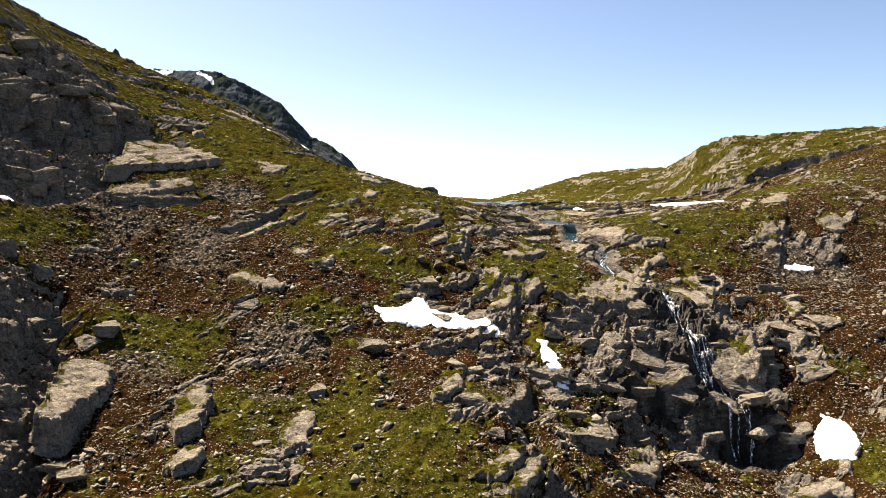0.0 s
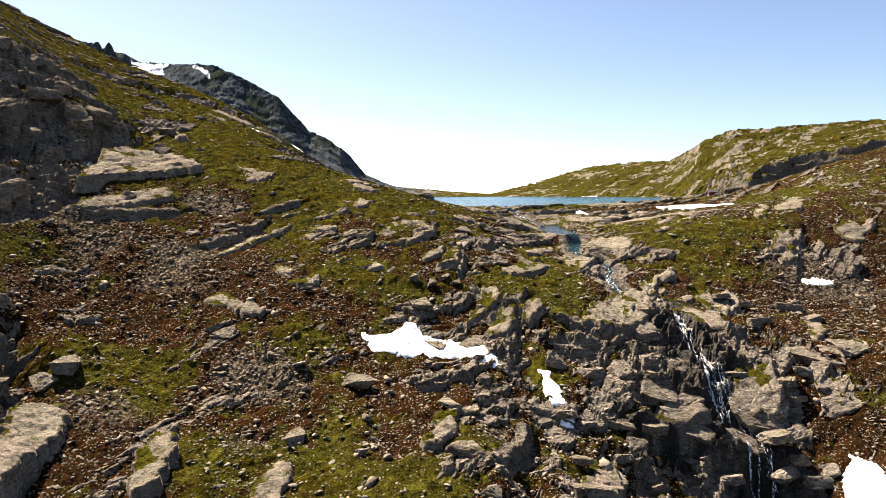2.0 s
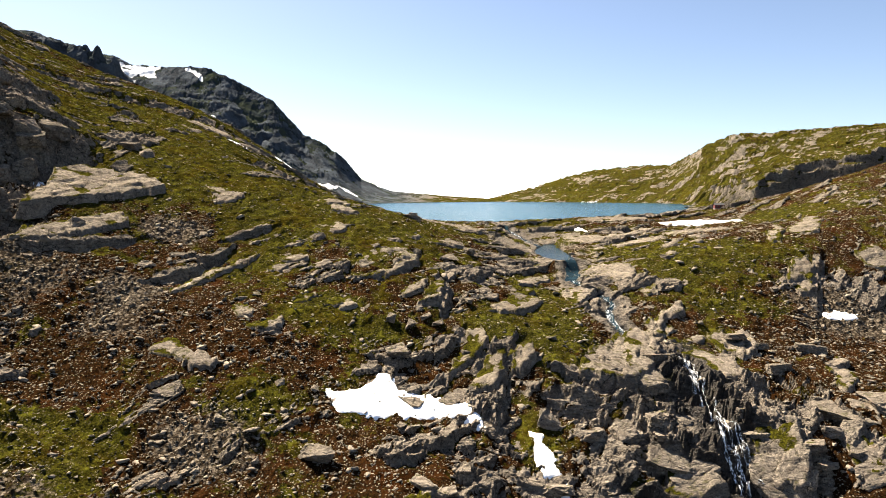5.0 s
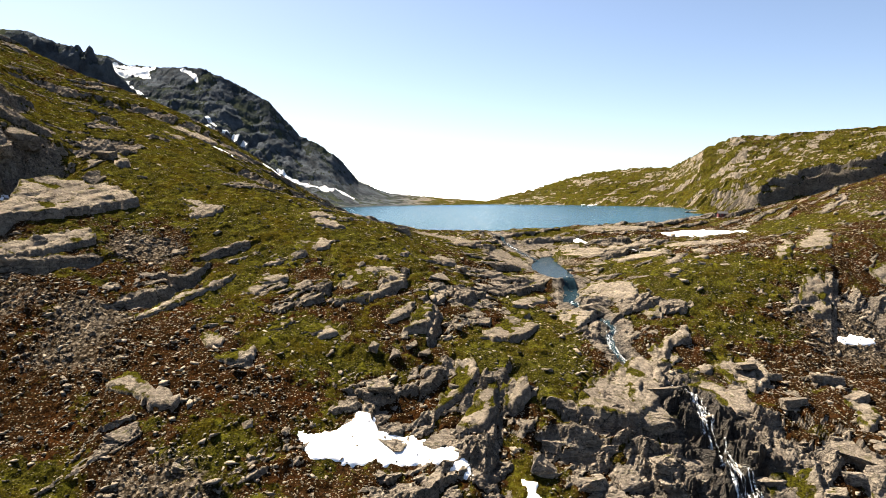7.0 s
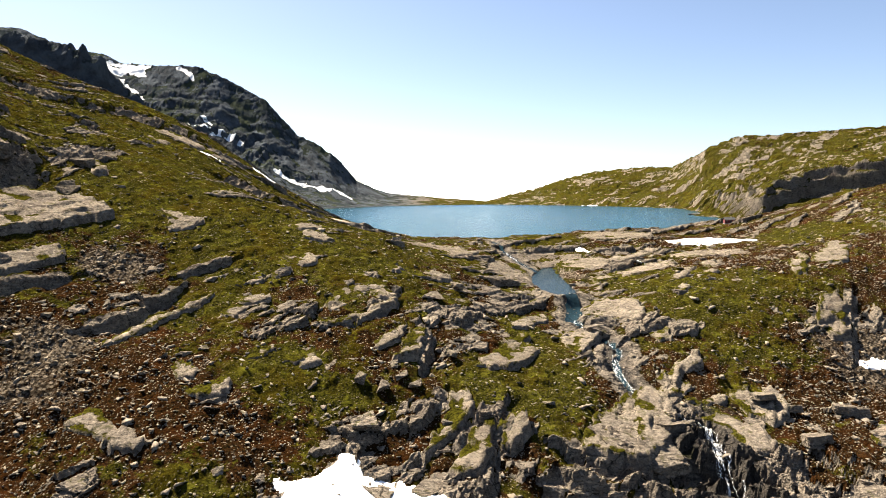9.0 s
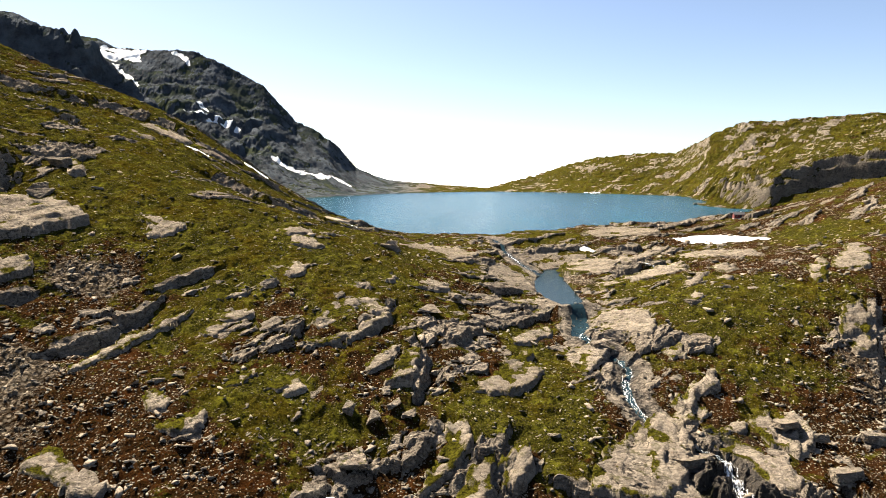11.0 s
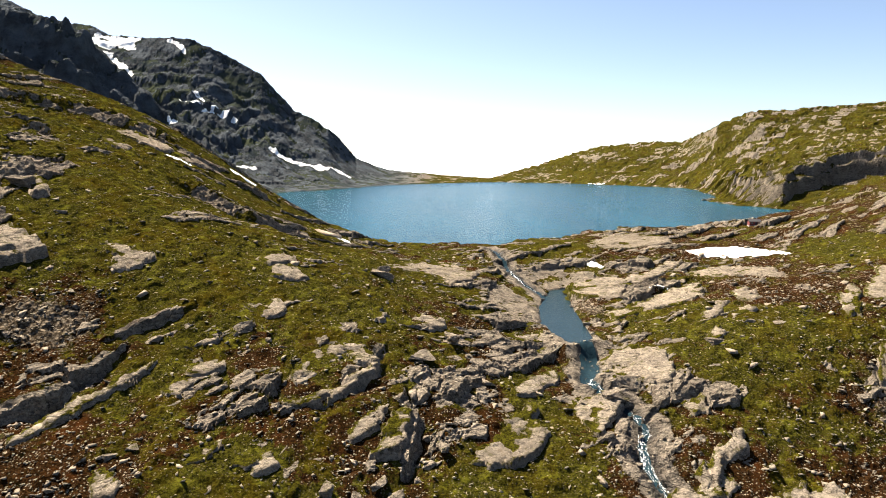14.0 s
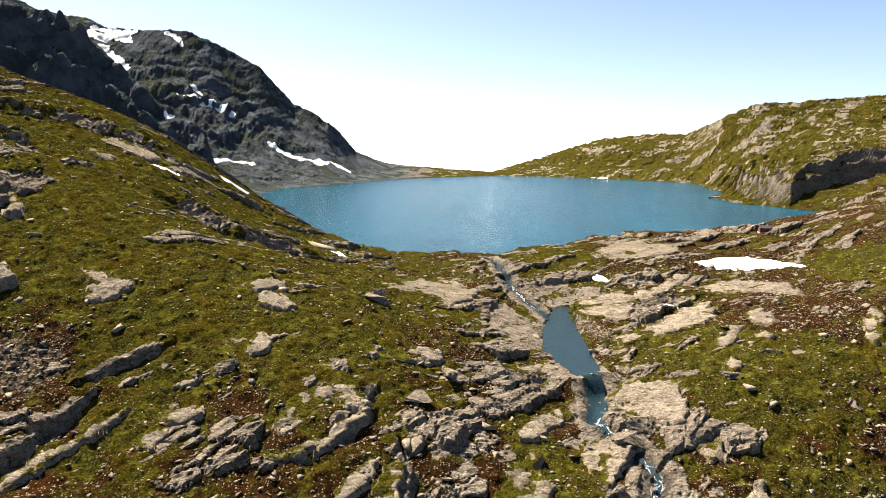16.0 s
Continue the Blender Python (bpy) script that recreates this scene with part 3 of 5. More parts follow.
bedrock(((51.8, 246.9), (63.0, 256.3), (78.9, 271.8), (86.9, 275.9), (81.3, 257.6), (71.7, 248.7), (61.6, 246.2), (54.0, 241.6)), 1.0, "pale weathered gneiss slab set in moss")
bedrock(((68.0, 346.7), (81.5, 370.2), (91.9, 376.9), (103.3, 363.6), (101.8, 344.7), (82.3, 328.8), (68.6, 327.1)), 0.8, "pale weathered gneiss slab set in moss")
bedrock(((89.4, 297.1), (98.6, 302.1), (107.1, 299.9), (114.6, 288.5), (111.0, 270.4), (104.8, 282.4), (93.6, 286.5)), 0.8, "pale weathered gneiss slab set in moss")
bedrock(((86.5, 255.7), (92.9, 264.5), (95.0, 262.3), (91.8, 246.6), (86.1, 244.4)), 0.8, "pale weathered gneiss slab set in moss")
bedrock(((67.4, 231.2), (73.6, 240.3), (79.5, 245.5), (82.9, 245.6), (77.0, 236.7), (70.0, 230.6)), 0.7, "low bare rock patch breaking through the turf")
bedrock(((68.7, 222.9), (71.7, 228.3), (73.9, 231.2), (73.1, 224.8), (71.3, 222.1)), 0.9, "low bare rock patch breaking through the turf")
bedrock(((80.4, 240.8), (86.5, 241.7), (86.0, 236.9), (79.8, 233.9)), 0.7, "low bare rock patch breaking through the turf")
bedrock(((44.0, 219.0), (48.4, 223.9), (52.5, 225.4), (58.6, 222.7), (59.1, 214.2), (56.2, 207.6), (51.7, 207.5), (48.2, 211.1), (44.0, 214.0)), 1.4, "pale weathered gneiss slab set in moss")
bedrock(((23.1, 201.6), (27.4, 209.7), (35.3, 215.1), (34.1, 209.1), (27.1, 201.8)), 0.9, "pale weathered gneiss slab set in moss")
bedrock(((34.6, 203.4), (37.9, 205.2), (41.4, 205.3), (44.8, 201.9), (42.6, 196.8), (38.6, 191.3), (36.4, 192.2), (34.7, 198.4)), 1.4, "pale weathered gneiss slab set in moss")
bedrock(((13.8, 177.9), (17.9, 181.5), (21.8, 190.9), (27.3, 199.7), (28.5, 191.6), (29.5, 189.4), (27.3, 184.1), (22.9, 179.5), (18.6, 177.9)), 1.8, "pale weathered gneiss slab set in moss")
bedrock(((55.0, 201.4), (60.2, 203.5), (60.0, 197.6), (55.9, 197.2)), 1.2, "blocky jointed grey bedrock outcrop")
bedrock(((106.5, 241.0), (113.3, 244.7), (106.9, 231.1), (103.0, 229.8)), 0.8, "blocky jointed grey bedrock outcrop")
bedrock(((24.0, 227.2), (31.6, 235.0), (34.2, 232.5), (38.1, 231.9), (36.4, 227.3), (29.2, 225.4)), 0.8, "long narrow grey rock ledge along the bedding")
bedrock(((30.0, 222.1), (36.4, 227.3), (39.7, 226.4), (37.6, 222.8), (32.3, 220.2)), 0.7, "long narrow grey rock ledge along the bedding")
bedrock(((38.0, 225.1), (46.7, 230.5), (54.3, 230.9), (54.5, 228.0), (47.7, 226.4), (40.1, 223.0)), 0.6, "long narrow grey rock ledge along the bedding")
bedrock(((31.0, 159.1), (35.5, 166.3), (41.4, 174.0), (45.3, 178.5), (49.1, 180.4), (53.4, 176.7), (52.0, 170.9), (47.8, 161.6), (43.1, 157.0), (38.2, 157.6), (33.9, 158.6)), 2.8, "dark cracked bedrock slab beside wet ground")
bedrock(((56.7, 173.1), (61.6, 175.6), (64.5, 173.7), (68.3, 170.2), (68.1, 165.7), (64.4, 162.0), (61.1, 164.6), (60.4, 170.1)), 2.0, "pale weathered gneiss slab set in moss")
bedrock(((66.6, 182.2), (72.6, 184.5), (76.6, 183.9), (74.3, 174.8), (70.8, 171.8), (67.1, 174.8), (65.5, 178.1)), 1.8, "blocky jointed grey bedrock outcrop")
bedrock(((55.6, 177.8), (61.2, 180.1), (65.5, 180.7), (63.0, 176.8), (58.2, 176.6)), 1.0, "blocky jointed grey bedrock outcrop")
bedrock(((49.8, 178.9), (53.1, 184.3), (57.9, 190.2), (64.1, 193.8), (63.7, 190.4), (58.4, 185.1), (58.9, 180.7), (53.9, 178.1)), 1.4, "blocky jointed grey bedrock outcrop")
bedrock(((6.7, 157.0), (8.4, 164.3), (10.9, 170.7), (14.2, 171.0), (14.6, 165.8), (11.3, 160.5)), 1.8, "dark cracked bedrock slab beside wet ground")
bedrock(((10.3, 153.9), (12.2, 157.8), (13.8, 161.1), (17.8, 163.2), (17.8, 157.9), (15.6, 153.3), (12.5, 152.8)), 2.2, "dark cracked bedrock slab beside wet ground")
bedrock(((18.0, 160.9), (20.6, 164.8), (23.8, 165.4), (23.7, 161.1), (21.9, 158.5), (18.7, 159.0)), 2.6, "blocky jointed grey bedrock outcrop")
bedrock(((-38.9, 167.8), (-38.4, 171.6), (-34.1, 168.3), (-33.5, 164.7), (-35.9, 164.3)), 1.0, "pale weathered gneiss slab set in moss")
bedrock(((-32.8, 161.5), (-31.3, 164.9), (-28.2, 166.5), (-26.1, 162.1), (-30.2, 160.3)), 1.0, "low bare rock patch breaking through the turf")
bedrock(((-50.8, 154.6), (-48.3, 157.6), (-42.6, 155.2), (-35.9, 150.9), (-36.6, 148.6), (-43.0, 150.5)), 0.9, "low bare rock patch breaking through the turf")
bedrock(((-18.4, 173.5), (-15.5, 175.8), (-12.7, 173.8), (-14.4, 171.3), (-17.2, 171.5)), 1.1, "pale weathered gneiss slab set in moss")
bedrock(((-60.9, 96.9), (-61.9, 101.8), (-65.6, 110.2), (-65.8, 115.4), (-61.2, 119.6), (-58.1, 117.2), (-56.2, 111.2), (-57.5, 105.1), (-58.2, 98.3)), 4.4, "large tilted grey slab with a shaded undercut edge")
bedrock(((-43.7, 104.3), (-45.6, 114.5), (-44.7, 117.4), (-41.0, 117.1), (-39.4, 110.8), (-38.5, 102.9), (-41.2, 100.8)), 3.0, "large tilted grey slab with a shaded undercut edge")
bedrock(((-40.6, 95.0), (-40.7, 99.0), (-37.9, 101.1), (-36.3, 97.3), (-36.1, 94.5), (-38.7, 93.9)), 2.4, "large tilted grey slab with a shaded undercut edge")
bedrock(((-26.6, 103.9), (-25.8, 110.8), (-23.9, 113.7), (-22.0, 111.5), (-21.1, 103.0), (-24.4, 100.8)), 1.2, "pale weathered gneiss slab set in moss")
bedrock(((-1.7, 112.7), (0.1, 122.3), (2.3, 125.0), (4.3, 124.6), (4.1, 118.8), (1.6, 113.0)), 1.6, "blocky jointed grey bedrock outcrop")
bedrock(((4.4, 93.9), (7.4, 97.4), (10.8, 102.7), (13.3, 103.5), (12.2, 98.8), (8.9, 94.6)), 2.4, "large tilted grey slab with a shaded undercut edge")
bedrock(((7.8, 91.2), (10.1, 96.0), (12.7, 100.5), (16.6, 101.8), (15.5, 97.1), (11.7, 91.9)), 2.6, "large tilted grey slab with a shaded undercut edge")
bedrock(((58.3, 143.2), (62.8, 149.7), (70.0, 149.7), (70.1, 143.7), (66.8, 139.0), (61.1, 139.7)), 3.5, "dark cracked bedrock slab beside wet ground")
bedrock(((41.6, 137.4), (44.7, 142.3), (50.5, 141.2), (53.4, 137.8), (47.6, 135.9)), 2.0, "dark cracked bedrock slab beside wet ground")
bedrock(((77.1, 146.8), (81.7, 150.0), (83.4, 143.2), (79.7, 141.3), (77.0, 143.1)), 1.4, "pale weathered gneiss slab set in moss")
bedrock(((21.3, 111.2), (26.0, 122.5), (31.8, 126.4), (30.6, 117.2), (24.3, 109.2)), 1.5, "dark cracked bedrock slab beside wet ground")
bedrock(((27.8, 106.2), (30.7, 113.8), (38.1, 120.0), (38.9, 115.2), (33.6, 108.4)), 1.6, "dark cracked bedrock slab beside wet ground")
bedrock(((60.4, 115.2), (64.0, 119.3), (70.5, 118.1), (73.0, 113.8), (71.4, 111.9)), 1.6, "pale weathered gneiss slab set in moss")
bedrock(((113.6, 242.6), (133.2, 265.8), (132.4, 253.5), (122.3, 238.4), (114.4, 236.9)), 1.0, "pale weathered gneiss slab set in moss")
bedrock(((98.9, 210.6), (104.1, 220.3), (110.8, 223.0), (109.2, 216.1), (103.8, 206.3), (99.3, 205.1)), 2.4, "dark cracked bedrock slab beside wet ground")
bedrock(((87.8, 171.4), (94.5, 179.8), (89.7, 165.0), (85.2, 158.4), (84.4, 162.0)), 1.0, "low bare rock patch breaking through the turf")
bedrock(((126.4, 226.8), (134.5, 230.3), (136.6, 225.2), (132.6, 220.3), (126.3, 220.7)), 1.0, "low bare rock patch breaking through the turf")
bedrock(((107.8, 242.7), (115.0, 249.1), (114.3, 243.1), (106.3, 230.6), (103.9, 232.9)), 1.4, "low bare rock patch breaking through the turf")
bedrock(((-99.8, 296.3), (-96.6, 298.3), (-89.6, 296.2), (-88.5, 292.2), (-93.9, 291.4)), 0.8, "low bare rock patch breaking through the turf")
bedrock(((-101.9, 307.3), (-97.4, 316.7), (-89.5, 315.6), (-82.1, 313.2), (-82.9, 306.4), (-91.5, 305.8), (-97.9, 304.5)), 0.9, "low bare rock patch breaking through the turf")
bedrock(((-96.0, 251.2), (-95.9, 255.4), (-91.3, 252.4), (-86.2, 242.7), (-88.6, 241.5)), 1.5, "blocky jointed grey bedrock outcrop")


def surface(x, y):
    """Height and cover of the ground with its outcrops, ledges, turf and loose stones."""
    z0 = land(x, y)
    d = shore_distance(x, y)
    far = smooth(380, 620, y)
    wx, wy = x + 4 * waves(x / 19, y / 19, 3, 11), y + 4 * waves(x / 19, y / 19, 3, 17)
    moss, heath, scree, rock = (patch_weight(wx, wy, k) for k in (MOSS, HEATH, SCREE, ROCK))
    left_far = smooth(0.02, -0.1, (x - 12.6) / np.maximum(y - 90.7, 60)) * far
    # outcrops follow the strike of the rock: gentle backs, with a scarp to the right
    turn = 0.8
    size = 1 + 1.6 * far
    calm = smooth(2, 45, d) * 0.7 + 0.3
    bx = x + 1.1 * waves(x / 9, y / 9, 3, 23) + 9 * wave(x / 60, y / 60, 5)
    by = y + 1.1 * waves(x / 9, y / 9, 3, 29) + 9 * wave(x / 60, y / 60, 7)
    p, q = (bx * np.cos(turn) + by * np.sin(turn)) / size, (bx * np.sin(turn) - by * np.cos(turn)) / size
    r1, r2, r3, dp, dq, _, edge = blocks(p / 15, q / 9, 41)
    big = (r1 - 0.5) * 1.9 + dq * 9 * (0.07 + 0.15 * r2) + dp * 15 * 0.08 * (r3 - 0.5)
    r1, r2, r3, dp, dq, _, edge = blocks(p / 5.6, q / 4.0, 43)
    mid = (r1 - 0.5) * 0.95 + dq * 4.0 * (0.04 + 0.2 * r2) + dp * 5.6 * 0.12 * (r3 - 0.5) - 1.0 * smooth(0.1, 0.0, edge)
    r1, r2, r3, dp, dq, _, edge = blocks(p / 1.5, q / 1.0, 47)
    broken = smooth(-0.1, 0.35, wave(x / 11, y / 11, 49))
    small = (0.5 + 0.6 * broken) * ((r1 - 0.5) * 0.55 + dq * (0.1 + 0.3 * r2) + dp * 1.5 * 0.3 * (r3 - 0.5)) - 0.35 * smooth(0.14, 0.0, edge) * broken
    patchy = waves(x / 45, y / 45, 2, 51) + 0.9 * waves(x / 13, y / 13, 3, 53)
    bias = -0.86 + 0.14 * smooth(5, -15, x) * smooth(165, 185, y) * (1 - far) + 0.2 * far + 1.7 * rock + 1.0 * patchy - 0.75 * moss - 0.6 * heath - 0.4 * scree + 0.2 * far + 0.8 * left_far - 0.05 * far * (1 - left_far) - 0.3 * smooth(55, 80, x) * smooth(175, 200, y) * smooth(290, 260, y)
    gentle = 1 - 0.4 * smooth(185, 225, y) * (1 - far)
    high = ((1 - 0.35 * far) * (big + mid * gentle) + small * gentle) * calm * (1 - 0.75 * smooth(860, 980, y) * smooth(0.3, 0.1, np.abs((x - 12.6) / np.maximum(y - 90.7, 60))))
    cape = smooth(215, 245, x) * smooth(520, 545, y) * smooth(660, 600, y)
    high = high * (1 - 0.8 * cape)
    rock_z = z0 + high + bias * calm - 0.3 * (1 - calm)
    turf_z = z0 + 0.8 * waves(x / 16, y / 16, 3, 61) + 0.8 * waves(x / 3.6, y / 3.6, 3, 67) + 0.28 * wave(x / 1.1, y / 1.1, 69)
    s1, s2, _, _, _, mid_d, _ = blocks(x / 1.5, y / 1.5, 71)
    t1, t2, _, _, _, low_d, _ = blocks(x / 0.7, y / 0.7, 73)
    pebble = np.maximum(0.75 * s1 * smooth(0.5, 0.15, mid_d) * (s2 > 0.35), 0.4 * t1 * smooth(0.5, 0.15, low_d))
    stony = np.clip((0.5 + 0.25 * smooth(165, 185, y)) * scree + 0.25 * heath + 0.25 * waves(x / 23, y / 23, 3, 77), 0, 1)
    loose_z = turf_z + pebble * stony * (1 - far)
    # mountain walls: ribs and ledges
    rib = np.abs(waves(x / 46, y / 110, 4, 81))
    ledge = (z0 + 0.1 * x) / 21 + 1.5 * waves(x / 80, y / 110, 5, 83)
    z_far = left_far * smooth(5, 60, z0) * ((1 - 0.75 * smooth(880, 980, y)) * (11 * (0.3 - rib) + 7 * (0.25 - np.abs(waves(x / 17, y / 60, 3, 86))) + 10 * (0.55 + 0.9 * np.clip(0.5 + waves(x / 60, y / 60, 3, 82), 0, 1)) * (smooth(0.25, 0.7, ledge - np.floor(ledge)) - (ledge - np.floor(ledge)))))
    step_ = z0 / 8 + 1.6 * waves(x / 50, y / 50, 4, 84) + 0.02 * x
    z_far = z_far + far * (1 - left_far) * smooth(3, 20, z0) * 4.2 * (smooth(0.25, 0.6, step_ - np.floor(step_)) - (step_ - np.floor(step_)))
    rock_z, loose_z = rock_z + z_far, loose_z + z_far
    z = np.maximum(rock_z, loose_z)
    bare = smooth(-0.25, 0.2, rock_z - loose_z)
    # bedding: ledges with flat treads that dip to the right
    bed = (z0 + high * 0.6) + 0.3 * x + 0.12 * y + 2.5 * waves(x / 24, y / 24, 3, 121)
    craggy = np.clip(rock * 1.3 + 0.35 * patchy, 0, 1) * bare * np.maximum(0.7 * smooth(190, 168, y), smooth(-84, -100, x) * smooth(330, 290, y))
    upper = smooth(-84, -100, x) * smooth(330, 290, y)
    for thick, share, seed in ((8.5, 0.85 * upper, 127), (3.4, 0.9 - 0.4 * upper, 123), (1.15, 0.8, 125)):
        q_ = bed / thick + 0.35 * wave(x / 5, y / 5, seed)
        part_ = q_ - np.floor(q_)
        z = z + craggy * share * thick * (smooth(0.3, 0.7, part_) - part_)
    # stream bed and pool
    sd, along = line_distance(x, y, STREAM)
    sd = np.maximum(sd + 1.5 * waves(x / 3.1, y / 3.1, 3, 85), 0)
    width = 1.0 + 0.9 * smooth(4.5, 5.5, along) * smooth(10, 8.5, along)
    fall = smooth(17, 18.5, along)
    z = z - smooth(width + 2.2, width - 0.8, sd) * (1.0 + 1.2 * fall) * smooth(360, 330, y) * smooth(124, 132, y)
    z = z - 0.8 * patch_weight(x, y, ((114, 318, 15, 9),))
    for line, up, reach in CLIFFS:
        k_ = near_line(x, y, line, reach + 8)
        cx, cy = x[k_], y[k_]
        gd, side = line_side(cx + 5 * waves(cx / 17, cy / 17, 3, 101), cy + 5 * waves(cx / 17, cy / 17, 3, 103), line)
        step = sum(smooth(-0.35, 0.35, side - (k - 3.0) * up * 0.17 + 2.6 * waves(cx / 5 + 9 * k, cy / 5, 4, 105 + k)) for k in range(7)) / 7
        chunk = blocks((cx + cy) / 4.6, (cx - cy) / 3.2, 107)
        z[k_] += (up * (step - 0.7) + up * 0.2 * (chunk[0] - 0.5) + 1.4 * chunk[4] * (chunk[1] - 0.3)) * smooth(reach, reach * 0.25, gd)
        bare[k_] = np.maximum(bare[k_], smooth(up, up * 0.4, gd) * smooth(-0.1, 0.25, waves(cx / 9, cy / 9, 3, 113) + 0.2))
    for line, deep, wide in GULLIES:
        k_ = near_line(x, y, line, wide * 5 + 4)
        cx, cy = x[k_], y[k_]
        ragged = 1.5 * waves(cx / 3.3, cy / 3.3, 3, 87)
        gd, side = line_side(cx + ragged * 0.6, cy + ragged, line)
        up = smooth(-0.15, 0.2, side) * smooth(wide * 4, 0, gd)
        down = smooth(0.4, -0.4, side) * smooth(wide * 2.6, 0, gd)
        z[k_] += deep * (0.32 * up - 0.9 * down) * (0.6 + 0.8 * wave(cx / 5, cy / 5, 88))
        bare[k_] = np.maximum(bare[k_], np.maximum(smooth(0.8, 1.0, up), smooth(0.85, 1.0, down)))
    # the ground drops away under the bare slabs
    for slab in SLABS:
        k_ = near_line(x, y, slab[0], 3)
        if len(k_):
            cx, cy = x[k_], y[k_]
            cover = smooth(-1.4, 0.4, inside(cx + 0.9 * waves(cx / 3, cy / 3, 3, 141), cy + 0.9 * waves(cx / 3, cy / 3, 3, 143), slab[0]))
            z[k_] += cover * (np.minimum(z[k_], 0.5 * slab_plane(slab, cx, cy) + 0.5 * z0[k_] - 0.1) - z[k_])
    pool = inside(x, y, POOL)
    z = np.where(pool > -14, np.minimum(z, -5.3 + 0.28 * np.maximum(-pool, 0) + 0.8 * waves(x / 5, y / 5, 3, 92)), z)
    z = z + smooth(-6.0, -1.8, pool) * (np.maximum(z, -5.15 + 0.3 * wave(x / 2, y / 2, 89)) - z)
    z = z + smooth(-0.9, 0.7, pool + 1.1 * wave(x / 2.5, y / 2.5, 90)) * (np.minimum(z, -6.5) - z)
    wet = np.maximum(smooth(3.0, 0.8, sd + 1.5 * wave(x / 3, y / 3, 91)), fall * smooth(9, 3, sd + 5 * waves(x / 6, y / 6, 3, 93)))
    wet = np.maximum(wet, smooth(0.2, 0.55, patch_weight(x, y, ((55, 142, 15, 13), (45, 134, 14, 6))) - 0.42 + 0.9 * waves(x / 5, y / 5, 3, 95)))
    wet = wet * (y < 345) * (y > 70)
    bare = np.maximum(bare, smooth(6, 3, sd) * (y < 345))
    green = np.clip(0.4 + 1.0 * moss - 0.55 * heath - 0.3 * scree + 0.45 * waves(x / 38, y / 38, 3, 97) + 0.55 * waves(x / 8, y / 8, 3, 98) + 0.25 * smooth(200, 260, y) + 0.0 - 0.26 * smooth(45, 90, x) * (1 - far) + 0.25 * far * (1 - left_far), 0, 1)
    # lake bed
    under = smooth(1.5, -1.5, d) * (y > 320)
    z = z * (1 - under) + under * np.minimum(z0, -0.6)
    snow = far_snow(x, y, z)
    return z, bare, green, stony * (1 - bare), wet, snow


def mountain_shade_haze(x, y):
    """Where the far mountain gets its shade and blue haze painted into the ground colour."""
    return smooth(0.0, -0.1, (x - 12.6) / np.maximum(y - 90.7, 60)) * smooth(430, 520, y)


def far_snow(x, y, z):
    w = np.zeros(x.shape)
    for line, wide in FAR_SNOW:
        d, _ = line_distance(x, y, line)
        w = np.maximum(w, smooth(wide * 1.6, wide * 0.4, d + wide * 1.5 * waves(x / 14, y / 14, 4, 131)))
    return w


# ---- ground: one sheet to the horizon, finest where the camera passes ----
def steps(a, b, first, last):
    """Places from a to b whose spacing grows evenly from first to last."""
    n = max(2, int(round(2 * (b - a) / (first + last))))
    k = np.arange(n) / n
    return a + (b - a) * (k * (first + (last - first) * k / 2)) / ((first + last) / 2)


def sheet(rows, cols):
    nv, nu = len(rows), len(cols)
    k = (np.arange(nv - 1)[:, None] * nu + np.arange(nu - 1)[None, :]).ravel()
    return np.stack([k, k + 1, k + nu + 1, k + nu], 1)


def mesh_from(name, co, quads):
    me = bpy.data.meshes.new(name)
    n = quads.shape[1]
    me.vertices.add(len(co))
    me.vertices.foreach_set("co", np.asarray(co, np.float32).ravel())
    me.loops.add(quads.size)
    me.loops.foreach_set("vertex_index", quads.astype(np.int32).ravel())
    me.polygons.add(len(quads))
    me.polygons.foreach_set("loop_start", np.arange(0, quads.size, n, dtype=np.int32))
    me.update(calc_edges=True)
    return me


rows = np.concatenate([steps(-420, -50, 30, 2.5), steps(-50, 66, 2.2, 0.8), steps(66, 190, 0.32, 0.42), steps(190, 350, 0.44, 0.75), steps(350, 470, 0.9, 1.5), steps(470, 545, 1.5, 1.0), steps(545, 590, 0.8, 0.9), steps(590, 640, 1.2, 2.6), steps(640, 1120, 2.6, 3.2),
                       steps(1120, 1400, 4, 14), steps(1400, 4600, 20, 330), [4600.0]])
fan = np.concatenate([-steps(0.64, 3.2, 0.004, 0.3)[::-1], steps(-0.64, 0.64, 0.00155, 0.00155)[1:], steps(0.64, 3.2, 0.004, 0.3)])
gy = np.repeat(rows, len(fan))
gx = np.tile(fan, len(rows)) * np.sqrt((np.maximum(gy, -60) + 60) ** 2 + 120 ** 2)
gz, bare, green, scree, wet, snowy = surface(gx, gy)
nv, nu = len(rows), len(fan)
slope = np.hypot(np.gradient(gz.reshape(nv, nu), axis=0) / np.maximum(np.gradient(gy.reshape(nv, nu), axis=0), 1e-3),
                 np.gradient(gz.reshape(nv, nu), axis=1) / np.maximum(np.gradient(gx.reshape(nv, nu), axis=1), 1e-3)).ravel()
bare = np.maximum(bare, smooth(1.2, 2.2, slope))
ground_mesh = mesh_from("ground", np.stack([gx, gy, gz], 1), sheet(rows, fan))
for key, values in (("bare", bare), ("green", green), ("scree", scree), ("wet", wet), ("snow", snowy * smooth(2.2, 1.2, slope)), ("dark", mountain_shade_haze(gx, gy))):
    ground_mesh.attributes.new(key, "FLOAT", "POINT").data.foreach_set("value", values.astype(np.float32))
ground_mesh.polygons.foreach_set("use_smooth", np.zeros(len(ground_mesh.polygons), bool))
ground_mesh.materials.append(GROUND)
